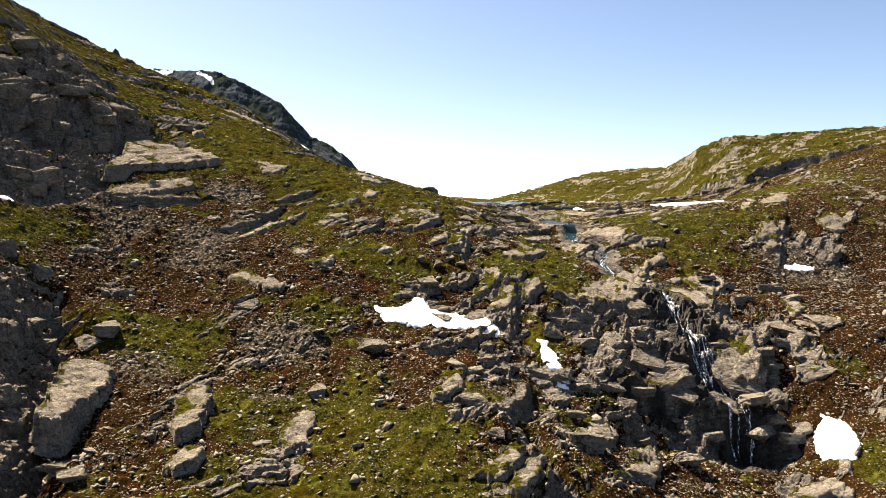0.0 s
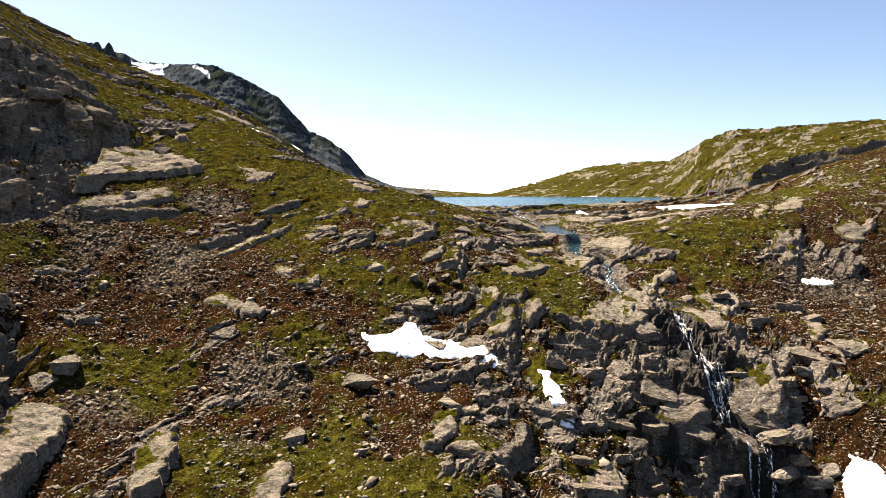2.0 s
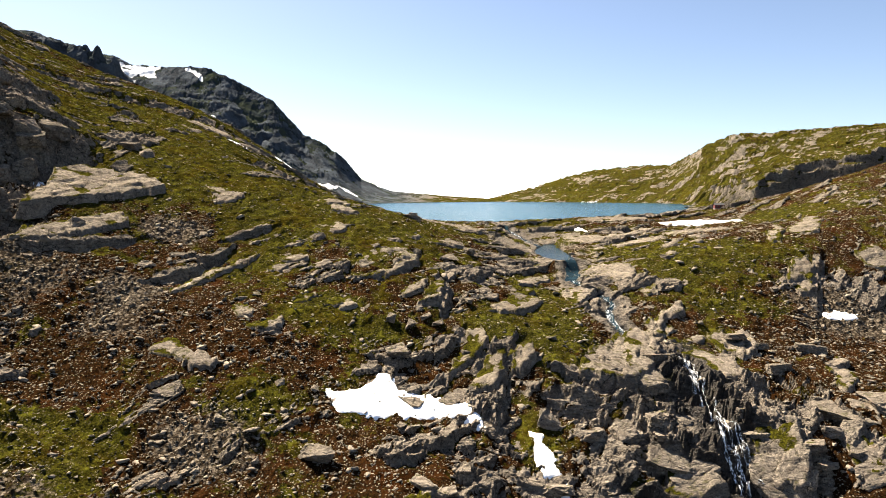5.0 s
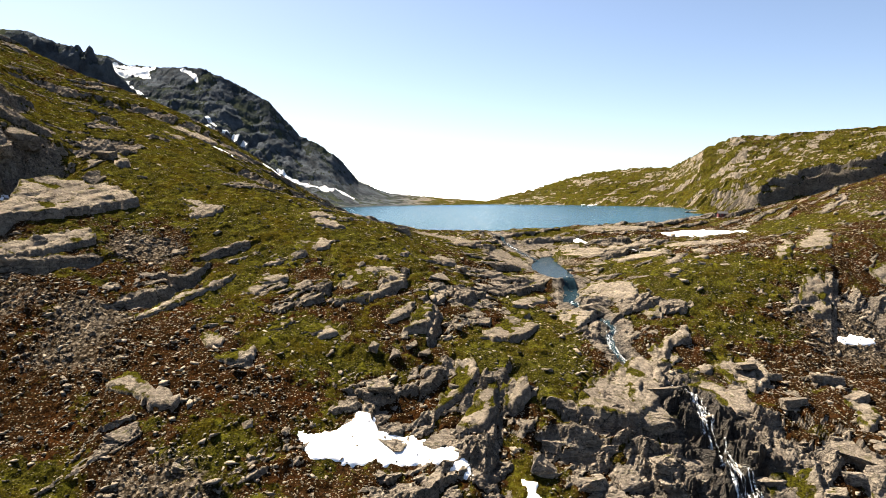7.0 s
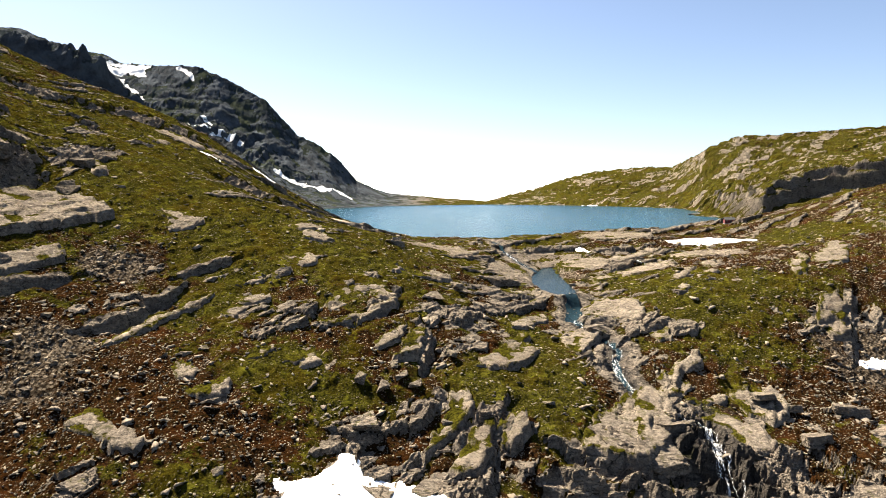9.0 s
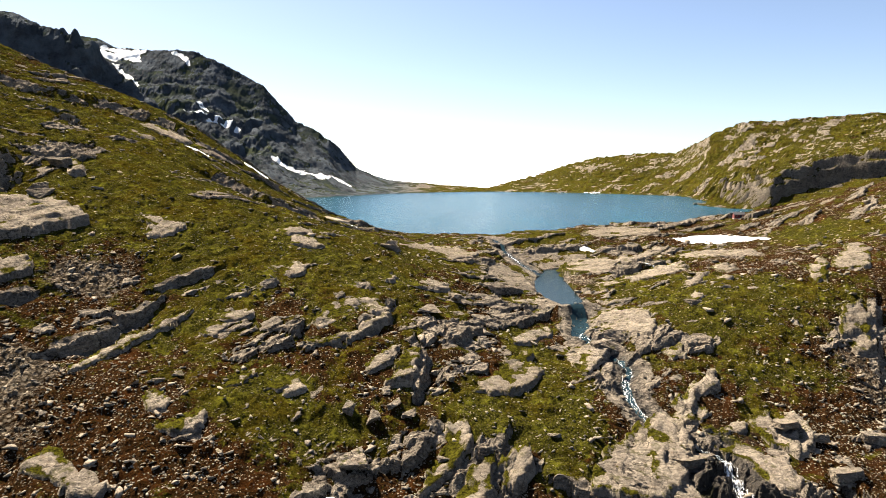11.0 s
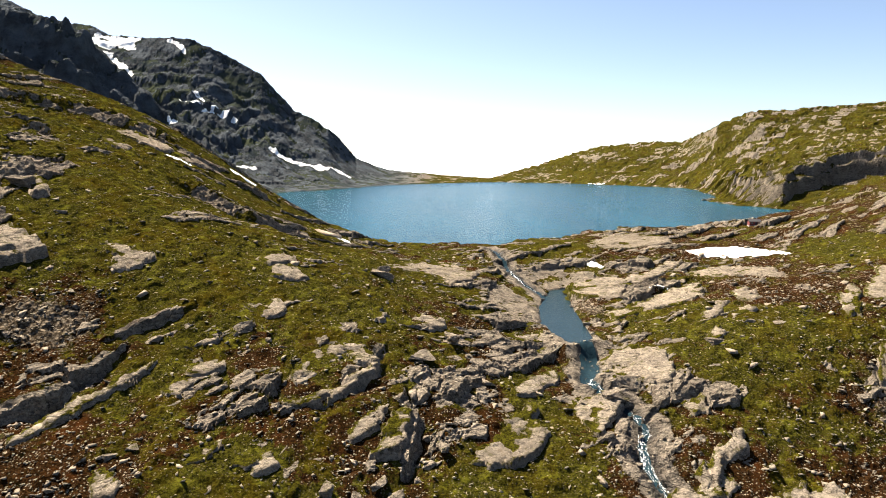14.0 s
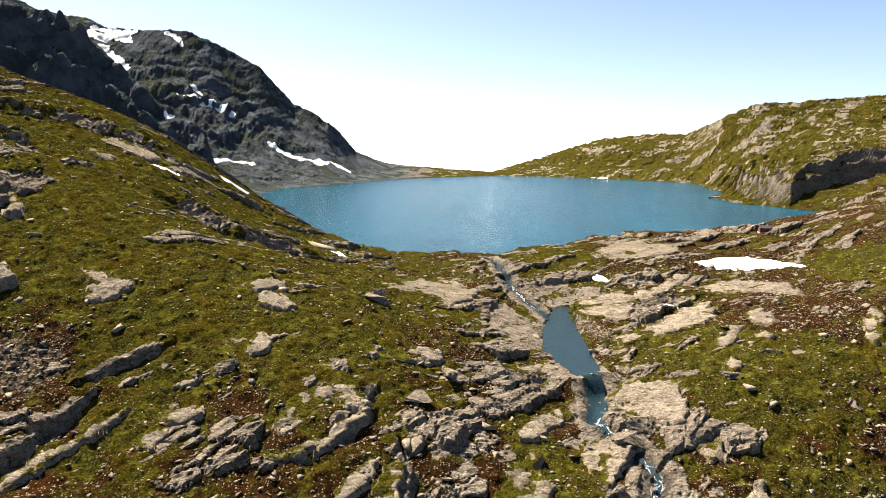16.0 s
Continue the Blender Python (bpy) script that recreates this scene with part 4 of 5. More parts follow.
ground = tagged(new("ground", ground_mesh), "rocky mountain hillside with moss, brown heath and bare gneiss", "ground", kind="structure")

# lake
ring = np.radians(np.linspace(-180, 180, 241))
edge = np.interp(np.degrees(ring), [s[0] for s in SHORE], [s[1] for s in SHORE]) + 14
reach = np.linspace(0, 1, 24)
lx, ly = LAKE[0] + np.outer(reach, np.cos(ring) * edge).ravel(), LAKE[1] + np.outer(reach, np.sin(ring) * edge).ravel()
lake_mesh = mesh_from("lake", np.stack([lx, ly, np.zeros(lx.shape)], 1), sheet(reach, ring)[:, ::-1])
lake_mesh.materials.append(LAKE_WATER)
lake = tagged(new("lake", lake_mesh), "blue mountain lake with small wind ripples", "lake", kind="structure")

# glowing backdrop that stands in for white haze over the low country beyond the lake
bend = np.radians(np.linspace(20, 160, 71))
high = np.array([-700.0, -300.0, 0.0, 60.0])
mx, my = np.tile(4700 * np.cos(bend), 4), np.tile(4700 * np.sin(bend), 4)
haze_glow_mesh = mesh_from("backdrop", np.stack([mx, my, np.repeat(high, len(bend))], 1), sheet(high, bend))
haze_glow_mesh.materials.append(HAZE_GLOW)
tagged(new("backdrop", haze_glow_mesh), "glowing white backdrop standing in for haze over the low country", "backdrop", kind="structure")


# ---- helpers for things ----
def tilt_at(x, y, amount):
    """A turn that lays a thing part of the way along the slope at (x, y)."""
    e = 2.5
    px, py = np.array([x + e, x - e, x, x]), np.array([y, y, y + e, y - e])
    h = land(px, py)
    up = Vector((-(h[0] - h[1]) / (2 * e) * amount, -(h[2] - h[3]) / (2 * e) * amount, 1)).normalized()
    return Vector((0, 0, 1)).rotation_difference(up).to_matrix().to_4x4()


def height_at(x, y):
    return float(surface(np.array([x, x]), np.array([y, y]))[0][0])


def rock_mesh(seed, points, square, flat, finish):
    """An angular rock about one metre in half-size: a broken hull with worn edges and a rough skin."""
    rnd = random.Random(seed)
    bm = bmesh.new()
    for _ in range(points):
        v = Vector((rnd.gauss(0, 1), rnd.gauss(0, 1), rnd.gauss(0, 1))).normalized()
        v = Vector([math.copysign(abs(c) ** square, c) for c in v])
        if flat and v.z > 0.3:
            v.z = 0.62 + 0.2 * v.x * (seed % 3 - 1) + rnd.uniform(-0.07, 0.07)
        bm.verts.new(v * rnd.uniform(0.78, 1.06))
    bmesh.ops.convex_hull(bm, input=bm.verts)
    loose = [v for v in bm.verts if not v.link_faces]
    bmesh.ops.delete(bm, geom=loose, context="VERTS")
    if finish:
        bmesh.ops.dissolve_limit(bm, angle_limit=radians(9), verts=bm.verts, edges=bm.edges)
        bmesh.ops.bevel(bm, geom=list(bm.edges), offset=0.03, segments=1, affect="EDGES", clamp_overlap=True)
        bmesh.ops.triangulate(bm, faces=bm.faces)
        for limit in (0.5, 0.26, 0.16):
            long_edges = [ed for ed in bm.edges if ed.calc_length() > limit]
            bmesh.ops.subdivide_edges(bm, edges=long_edges, cuts=1)
            bmesh.ops.triangulate(bm, faces=bm.faces)
        bm.normal_update()
        off = Vector((seed * 3.7, seed * 1.3, 0))
        for v in bm.verts:
            step = noise.noise(v.co * 1.7 + off) * 0.06 + noise.noise(v.co * 4.0 + off) * 0.05 + noise.noise(v.co * 9.0 + off) * 0.05
            crack = abs(noise.noise(Vector((v.co.x * 1.3, v.co.y * 1.3, v.co.z * 3)) + off * 2))
            v.co += v.normal * (step - 0.10 * max(0, 0.05 - crack) / 0.05)
    else:
        bmesh.ops.triangulate(bm, faces=bm.faces)
    me = bpy.data.meshes.new("rock")
    bm.to_mesh(me)
    bm.free()
    me.materials.append(STONE)
    return me


SLAB_MESHES = [rock_mesh(100 + k, 22, 0.5, True, True) for k in range(9)]
for me_ in SLAB_MESHES:
    me_.materials[0] = SLAB
LEDGE_MESHES = [rock_mesh(150 + k, 24, 0.36, True, True) for k in range(6)]
BOULDER_MESHES = [rock_mesh(200 + k, 10, 0.5, False, True) for k in range(12)]
tally = {"slab": 0, "boulder": 0}


def flat_rock(x, y, long, wide, high, yaw, label, rise=0.22):
    tally["slab"] += 1
    ob = new("flat_rock", SLAB_MESHES[tally["slab"] % len(SLAB_MESHES)])
    z = float(land(np.array([x, x]), np.array([y, y]))[0])
    ob.matrix_world = Matrix.Translation((x, y, z - high * 0.5 + high * rise)) @ tilt_at(x, y, 0.85) @ pose(0, 0, 0, 0, 0, yaw) @ Matrix.Diagonal((long / 2, wide / 2, high / 2 * 1.4, 1))
    return tagged(ob, label, "rock", "bedrock slabs on the hillside")


def boulder(x, y, long, wide, high, yaw, label, z=None, group="boulders on the hillside"):
    tally["boulder"] += 1
    ob = new("boulder", BOULDER_MESHES[tally["boulder"] % len(BOULDER_MESHES)])
    z = height_at(x, y) if z is None else z
    ob.matrix_world = Matrix.Translation((x, y, z + high * 0.22)) @ tilt_at(x, y, 0.4) @ pose(0, 0, 0, 0, 0, yaw) @ Matrix.Diagonal((long / 2, wide / 2, high / 2, 1))
    return tagged(ob, label, "boulder", group)


def slab_mesh(slab, seed):
    """A tilted bedrock slab: flush with the turf behind, a broken scarp in front, split by a few joints."""
    ring, up, label, (mx, my), fit, reach = slab
    broken = 0.5 if ("jointed" in label or "cracked" in label) else 0.26
    up = up * (0.8 if "tilted" in label or broken > 0.4 else 0.55)
    step = 0.3 if my < 150 else 0.4 if my < 232 else 0.7
    xs, ys = [p[0] for p in ring], [p[1] for p in ring]
    cols, rows_ = np.arange(min(xs) - 1.5, max(xs) + 1.5, step), np.arange(min(ys) - 1.5, max(ys) + 1.5, step)
    x, y = np.tile(cols, len(rows_)), np.repeat(rows_, len(cols))
    deep = inside(x + 0.7 * waves(x / 4.0, y / 4.0, 5, seed), y + 0.7 * waves(x / 4.0, y / 4.0, 5, seed + 9), ring)
    lean = np.clip(((x - mx) * 0.9 - (y - my) * 0.43) / reach, -1, 1)
    turn = 0.72 + 0.5 * math.sin(seed * 1.7)
    bx, by = x + 0.4 * waves(x / 5, y / 5, 3, seed + 3), y + 0.4 * waves(x / 5, y / 5, 3, seed + 5)
    p, q = bx * math.cos(turn) + by * math.sin(turn), bx * math.sin(turn) - by * math.cos(turn)
    r1, r2, r3, dp, dq, _, edge = blocks(p / 7.5, q / 3.4, seed + 1)
    s1, s2, s3, ep, eq, _, split = blocks(p / 2.3, q / 1.2, seed + 2)
    deep = deep + 0.9 * (s1 - 0.5) * smooth(3, 0, np.abs(deep)) + 1.1 * (r1 - 0.5) * smooth(4, 0, np.abs(deep))
    relief = broken * ((r1 - 0.5) * 1.6 + dq * 2.6 * (r2 - 0.35) + dp * 2.2 * (r3 - 0.5) + 0.8 * (s1 - 0.5) + eq * 1.0 * (s2 - 0.4) + ep * 0.9 * (s3 - 0.5)) - 0.4 * smooth(0.06, 0.0, edge) - broken * 0.5 * smooth(0.12, 0.0, split)
    lift = 0.15 + up * 0.85 * smooth(-0.75, 0.75, lean) + 0.15 * waves(x / 6, y / 6, 4, seed + 7) + 0.1 * waves(x / 1.1, y / 1.1, 3, seed + 8)
    # worn hollows where turf has taken hold
    hollow = smooth(0.12, 0.42, waves(x / 7, y / 7, 4, seed + 6)) * smooth(0.6, -0.1, lean)
    top = 0.5 * slab_plane(slab, x, y) + 0.5 * land(x, y)
    z = top + (lift + relief) * smooth(-0.05, 0.3 + 0.3 * broken, deep) - 0.4 * hollow - 2.2 * smooth(0.2, -0.45, deep)
    quads = sheet(rows_, cols)
    quads = quads[(deep[quads] > -0.6).any(1)]
    used, flat = np.unique(quads, return_inverse=True)
    me = mesh_from("flat_rock", np.stack([x, y, z], 1)[used] - np.array([mx, my, fit[2]]), flat.reshape(-1, 4))
    me.attributes.new("rim", "FLOAT", "POINT").data.foreach_set("value", np.clip(smooth(2.6, 0.2, deep) * (0.3 + 0.5 * smooth(0.5, -0.4, lean)) + 0.9 * hollow, 0, 1)[used].astype(np.float32))
    me.materials.append(SLAB)
    ob = new("flat_rock", me)
    ob.location = (mx, my, fit[2])
    return tagged(ob, label, "rock", "bedrock slabs on the hillside")


for k, slab in enumerate(SLABS):
    slab_mesh(slab, 400 + 11 * k)

flat_rock(63.7, 142, 11.88, 11.2, 2.8, 80, "blocky grey-brown rock ledge beside the falls")
flat_rock(38.7, 164.3, 9.57, 8.3, 2.3, 30, "blocky grey-brown rock ledge beside the falls")
flat_rock(79.9, 141.8, 9.35, 5.4, 2.2, 20, "blocky grey-brown rock ledge beside the falls")
flat_rock(48, 141, 10.01, 5.6, 2.4, 20, "blocky grey-brown rock ledge beside the falls")
flat_rock(81.4, 154.4, 8.25, 12, 2, 60, "blocky grey-brown rock ledge beside the falls")
flat_rock(42.3, 164.6, 10.2, 10.8, 3.2, 20, "blocky pale ledge in the broken rock face", 0.32)
flat_rock(46, 160.3, 8.6, 6.9, 2.5, 10, "blocky pale ledge in the broken rock face", 0.32)
flat_rock(44.8, 142.4, 9.1, 4.5, 2.2, -15, "blocky pale ledge in the broken rock face", 0.32)
flat_rock(48, 139, 10.3, 5.1, 2.2, -20, "blocky pale ledge in the broken rock face", 0.32)
flat_rock(50, 136, 7.6, 3.8, 2, -20, "blocky pale ledge in the broken rock face", 0.32)
flat_rock(48.3, 149.9, 6.8, 4.3, 2.1, -10, "blocky pale ledge in the broken rock face", 0.32)
flat_rock(57.6, 136, 7.8, 3.9, 2.2, -25, "blocky pale ledge in the broken rock face", 0.32)
flat_rock(68.6, 149.2, 7.1, 7.7, 3.2, 70, "blocky pale ledge in the broken rock face", 0.32)
flat_rock(67.6, 142.6, 5.5, 4.7, 3.2, 60, "blocky pale ledge in the broken rock face", 0.32)
flat_rock(66.2, 152.9, 6.6, 5.4, 2.7, 10, "blocky pale ledge in the broken rock face", 0.32)
flat_rock(37.9, 146.9, 5.2, 5.1, 2.5, 20, "blocky pale ledge in the broken rock face", 0.32)
flat_rock(32.6, 137.4, 4.4, 4.5, 2.3, 40, "blocky pale ledge in the broken rock face", 0.32)
flat_rock(28.3, 128, 3.9, 4.5, 2, 10, "blocky pale ledge in the broken rock face", 0.32)
flat_rock(30.6, 121.7, 4.5, 4.6, 2, 30, "blocky pale ledge in the broken rock face", 0.32)
flat_rock(37, 131.7, 4.3, 3.7, 1.9, 0, "blocky pale ledge in the broken rock face", 0.32)
flat_rock(69.6, 137.8, 5.4, 3.4, 2.5, 30, "blocky pale ledge in the broken rock face", 0.32)
flat_rock(79.6, 148.3, 6.7, 6, 3.2, 50, "blocky pale ledge in the broken rock face", 0.32)
flat_rock(89.4, 155.9, 7.7, 7.4, 2.5, 20, "blocky pale ledge in the broken rock face", 0.32)
flat_rock(8.5, 150.8, 6.5, 8.4, 3.1, 60, "weathered grey rock ledge above the snow hollow", 0.32)
flat_rock(13.4, 147.6, 5.1, 6.6, 3.2, 70, "weathered grey rock ledge above the snow hollow", 0.32)
flat_rock(-0.5, 149.6, 4.4, 5.7, 2.4, 50, "weathered grey rock ledge above the snow hollow", 0.32)
flat_rock(64.4, 131.5, 6.5, 3.2, 2.2, 20, "blocky pale ledge in the broken rock face", 0.32)
flat_rock(72, 131, 5.8, 2.9, 2.2, 10, "blocky pale ledge in the broken rock face", 0.32)
boulder(-72.7, 124.4, 5.5, 4.56, 2.7, 10, "big angular grey boulder on the rubble slope")
boulder(-66.9, 123.2, 5.4, 5.12, 3, 0, "big angular grey boulder on the rubble slope")
boulder(-65, 127.3, 5.9, 5.04, 2.655, 30, "big angular grey boulder on the rubble slope")
boulder(-13.9, 130.6, 6.8, 6.16, 3.06, 20, "big angular grey boulder on the rubble slope")
boulder(4.4, 111.7, 6.4, 6.56, 2.88, 20, "big angular grey boulder on the rubble slope")
boulder(6.3, 125.1, 3.9, 5.04, 2.8, 70, "angular pale boulder lying in heath and moss")
boulder(3, 126, 4, 5.04, 2.2, 60, "angular pale boulder lying in heath and moss")
boulder(24.6, 146.6, 3.8, 4.96, 3.5, 80, "angular pale boulder lying in heath and moss")
boulder(-31.2, 138.1, 3.2, 2.4, 1.44, 0, "angular pale boulder lying in heath and moss")
boulder(-42.7, 143.1, 4.6, 4.24, 2.4, 30, "big angular grey boulder on the rubble slope")
boulder(-56.5, 95.2, 5.4, 3.12, 2.43, 20, "big angular grey boulder on the rubble slope")
boulder(-52.5, 92.2, 4.8, 3.84, 2.6, 45, "big angular grey boulder on the rubble slope")
boulder(-88.4, 227.1, 6.2, 7.92, 2.79, 0, "big angular grey boulder on the rubble slope")
boulder(8.6, 103.2, 3.7, 3.12, 1.665, 30, "angular pale boulder lying in heath and moss")
boulder(-22.8, 118.1, 4.2, 4.4, 1.89, 20, "angular pale boulder lying in heath and moss")
boulder(45.4, 119.9, 5.8, 4.64, 2.61, 30, "big angular grey boulder on the rubble slope")
boulder(32.8, 108.9, 6.2, 5.2, 2.79, 20, "big angular grey boulder on the rubble slope")
boulder(-4.6, 243.1, 6.4, 8.16, 2.88, 0, "big angular grey boulder on the rubble slope")
boulder(44.7, 203.4, 8.1, 4.56, 3.645, 0, "big angular grey boulder on the rubble slope")
boulder(-27.1, 204.5, 5.3, 2.72, 2.385, 25, "big angular grey boulder on the rubble slope")
boulder(69.4, 221.2, 4, 4.32, 1.8, 30, "angular pale boulder lying in heath and moss")
boulder(7.1, 203.5, 5.1, 4.8, 2.3, 50, "big angular grey boulder on the rubble slope")
boulder(12, 214.6, 4, 5.12, 2.8, 60, "angular pale boulder lying in heath and moss")
boulder(-94.5, 246, 7, 5, 4.5, 10, "large rounded grey boulder on the green slope")
boulder(-90, 229.1, 6, 5, 3.5, 40, "large rounded grey boulder on the green slope")
boulder(-82.3, 189.3, 5, 4.5, 4, 0, "large rounded grey boulder on the green slope")
boulder(-102, 217.8, 5, 4, 4, 20, "large rounded grey boulder on the green slope")


for x_, y_, w_ in ((-5.3, 169.8, 4.2), (-1.7, 169.2, 4.8), (2.1, 172.4, 4.4), (4.3, 170.6, 4.0), (0.3, 175.0, 3.0), (-22.9, 157.7, 2.8), (-34.8, 173.6, 2.6), (10.7, 179.9, 4.4)):
    boulder(x_, y_, w_ * 0.75, w_ * 0.7, w_ * 0.42, 40 * x_, "rounded grey boulder resting below a split slab")
boulder(-3.4, 160.0, 6.0, 5.2, 3.6, 35, "large dark rounded knob of rock above the snow")
boulder(-4.7, 247.5, 4.6, 4.0, 3.0, 10, "dark blocky boulder on the mossy slope")
boulder(47.5, 207.5, 7.5, 5.0, 3.6, 15, "rounded grey boulder beside the stream")


def ledge_block(x, y, z, long, wide, high, yaw, dip, label):
    """A thick block standing out of a crag, its top dipping with the beds."""
    tally["slab"] += 1
    ob = new("rock_ledge", LEDGE_MESHES[tally["slab"] % len(LEDGE_MESHES)])
    ob.matrix_world = Matrix.Translation((x, y, z - high * 0.3)) @ pose(0, 0, 0, 0, 0, yaw) @ pose(0, 0, 0, dip, 0, 0) @ Matrix.Diagonal((long / 2, wide / 2, high / 2 * 1.4, 1))
    return tagged(ob, label, "rock", "blocks of the crags")


ledge_block(-83.6, 128.4, -12.2, 6.9, 6.4, 3.8, 49, -3, "dark grey rock block in a shaded crag")
ledge_block(-77.3, 123.6, -19.4, 4.9, 3.9, 2.4, -10, -6, "dark grey rock block in a shaded crag")
ledge_block(-74.5, 122.7, -23.6, 4.6, 4.3, 3, 16, 3, "dark grey rock block in a shaded crag")
ledge_block(-69.3, 118.7, -28.3, 5.4, 4.1, 2.7, 16, -8, "dark grey rock block in a shaded crag")
ledge_block(-65.8, 97.3, -33.6, 6.7, 5.2, 3.6, 75, -21, "dark grey rock block in a shaded crag")
ledge_block(30.7, 170.5, -18.0, 5.8, 3.8, 1.8, -9, -5, "broken rock block in the wet cliff beside the falls")
ledge_block(45.2, 179.3, -17.4, 4.7, 3.5, 1.8, 19, -16, "broken rock block in the wet cliff beside the falls")
ledge_block(50.3, 168.2, -19.7, 7.4, 5.3, 1.9, 29, -12, "broken rock block in the wet cliff beside the falls")
ledge_block(71.0, 178.8, -17.6, 4.9, 3.8, 1.3, 16, -9, "broken rock block in the wet cliff beside the falls")
ledge_block(75.8, 177.2, -19.4, 4.0, 2.1, 1.3, -14, -15, "broken rock block in the wet cliff beside the falls")
ledge_block(87.8, 178.7, -20.1, 7.0, 3.8, 2.3, -0, -5, "broken rock block in the wet cliff beside the falls")
ledge_block(34.3, 157.7, -23.3, 5.2, 2.7, 1.9, -10, -5, "broken rock block in the wet cliff beside the falls")
ledge_block(42.9, 160.3, -23.6, 5.8, 4.0, 1.7, 13, -11, "broken rock block in the wet cliff beside the falls")
ledge_block(67.0, 162.8, -23.4, 4.5, 3.2, 1.6, -13, -4, "broken rock block in the wet cliff beside the falls")
ledge_block(75.5, 167.6, -21.8, 6.0, 3.4, 2.4, 9, -10, "broken rock block in the wet cliff beside the falls")
ledge_block(89.6, 170.8, -21.9, 6.4, 3.3, 1.8, 35, -4, "broken rock block in the wet cliff beside the falls")
ledge_block(28.3, 154.0, -24.8, 7.3, 5.1, 2.9, -10, -5, "broken rock block in the wet cliff beside the falls")
ledge_block(36.3, 152.8, -25.0, 5.0, 3.4, 1.6, 4, -14, "broken rock block in the wet cliff beside the falls")
ledge_block(45.3, 149.1, -25.7, 6.7, 4.2, 2.7, 11, -5, "broken rock block in the wet cliff beside the falls")
ledge_block(53.2, 154.3, -27.1, 5.3, 2.8, 1.3, -7, -15, "broken rock block in the wet cliff beside the falls")
ledge_block(62.3, 153.8, -26.0, 6.6, 3.3, 2.2, 32, -5, "broken rock block in the wet cliff beside the falls")
ledge_block(69.5, 158.4, -26.8, 4.2, 2.3, 1.2, 3, -9, "broken rock block in the wet cliff beside the falls")
ledge_block(79.5, 157.8, -25.6, 4.8, 2.8, 1.3, -2, -12, "broken rock block in the wet cliff beside the falls")
ledge_block(31.8, 145.9, -27.8, 7.2, 4.4, 2.9, 21, -4, "broken rock block in the wet cliff beside the falls")
ledge_block(38.7, 144.7, -30.6, 4.3, 3.0, 1.3, 20, -3, "broken rock block in the wet cliff beside the falls")
ledge_block(44.6, 145.6, -28.3, 3.9, 2.2, 1.0, 4, 2, "broken rock block in the wet cliff beside the falls")
ledge_block(62.4, 149.8, -29.5, 6.5, 4.6, 1.8, -5, -4, "broken rock block in the wet cliff beside the falls")
ledge_block(70.5, 146.1, -29.9, 5.4, 4.3, 1.4, -15, -2, "broken rock block in the wet cliff beside the falls")
ledge_block(77.0, 149.9, -28.7, 5.8, 4.6, 2.0, 2, -14, "broken rock block in the wet cliff beside the falls")
ledge_block(24.0, 133.8, -32.4, 5.6, 4.4, 1.5, -4, -15, "broken rock block in the wet cliff beside the falls")
ledge_block(33.6, 140.0, -31.3, 4.8, 3.0, 1.4, -15, -15, "broken rock block in the wet cliff beside the falls")
ledge_block(44.1, 142.2, -32.2, 5.7, 3.5, 1.9, -13, -10, "broken rock block in the wet cliff beside the falls")
ledge_block(47.2, 143.0, -33.6, 7.1, 4.9, 2.8, -6, -16, "broken rock block in the wet cliff beside the falls")
ledge_block(64.9, 145.5, -33.7, 6.1, 4.4, 2.5, -1, -8, "broken rock block in the wet cliff beside the falls")
ledge_block(72.5, 143.8, -32.8, 4.3, 2.5, 1.1, 25, -1, "broken rock block in the wet cliff beside the falls")
ledge_block(28.2, 132.5, -34.1, 4.1, 2.4, 1.1, 6, -6, "broken rock block in the wet cliff beside the falls")
ledge_block(35.3, 135.5, -34.7, 6.4, 3.3, 1.8, -2, -9, "broken rock block in the wet cliff beside the falls")
ledge_block(41.3, 135.1, -35.7, 5.0, 3.6, 1.7, 32, -4, "broken rock block in the wet cliff beside the falls")
ledge_block(64.2, 135.1, -37.4, 6.5, 4.6, 1.9, 27, -9, "broken rock block in the wet cliff beside the falls")
ledge_block(72.1, 142.4, -36.7, 4.5, 2.6, 1.6, -2, -15, "broken rock block in the wet cliff beside the falls")
ledge_block(24.7, 121.0, -36.1, 3.9, 2.0, 1.1, 2, -1, "broken rock block in the wet cliff beside the falls")
ledge_block(33.3, 127.4, -38.3, 4.7, 2.9, 1.5, 1, -16, "broken rock block in the wet cliff beside the falls")
ledge_block(67.7, 132.4, -40.6, 4.3, 2.5, 1.7, 8, -8, "broken rock block in the wet cliff beside the falls")
ledge_block(24.7, 112.8, -37.8, 7.2, 4.7, 3.0, 15, -14, "broken rock block in the wet cliff beside the falls")
ledge_block(38.6, 126.3, -43.3, 4.0, 2.7, 1.3, 31, -9, "broken rock block in the wet cliff beside the falls")
ledge_block(53.8, 130.9, -43.7, 5.1, 3.7, 1.5, 2, -12, "broken rock block in the wet cliff beside the falls")
ledge_block(69.2, 129.5, -43.4, 5.3, 2.9, 2.1, 9, -15, "broken rock block in the wet cliff beside the falls")
ledge_block(-141.8, 230.6, 57.4, 9.4, 6.2, 3.9, 6, 28, "thick grey rock ledge on a dark stepped crag")
ledge_block(-135.6, 239.2, 53.6, 9.6, 8.2, 3.9, -17, 9, "thick grey rock ledge on a dark stepped crag")
ledge_block(-135.1, 235.3, 51.4, 6.8, 4.5, 3.4, 53, -2, "thick grey rock ledge on a dark stepped crag")
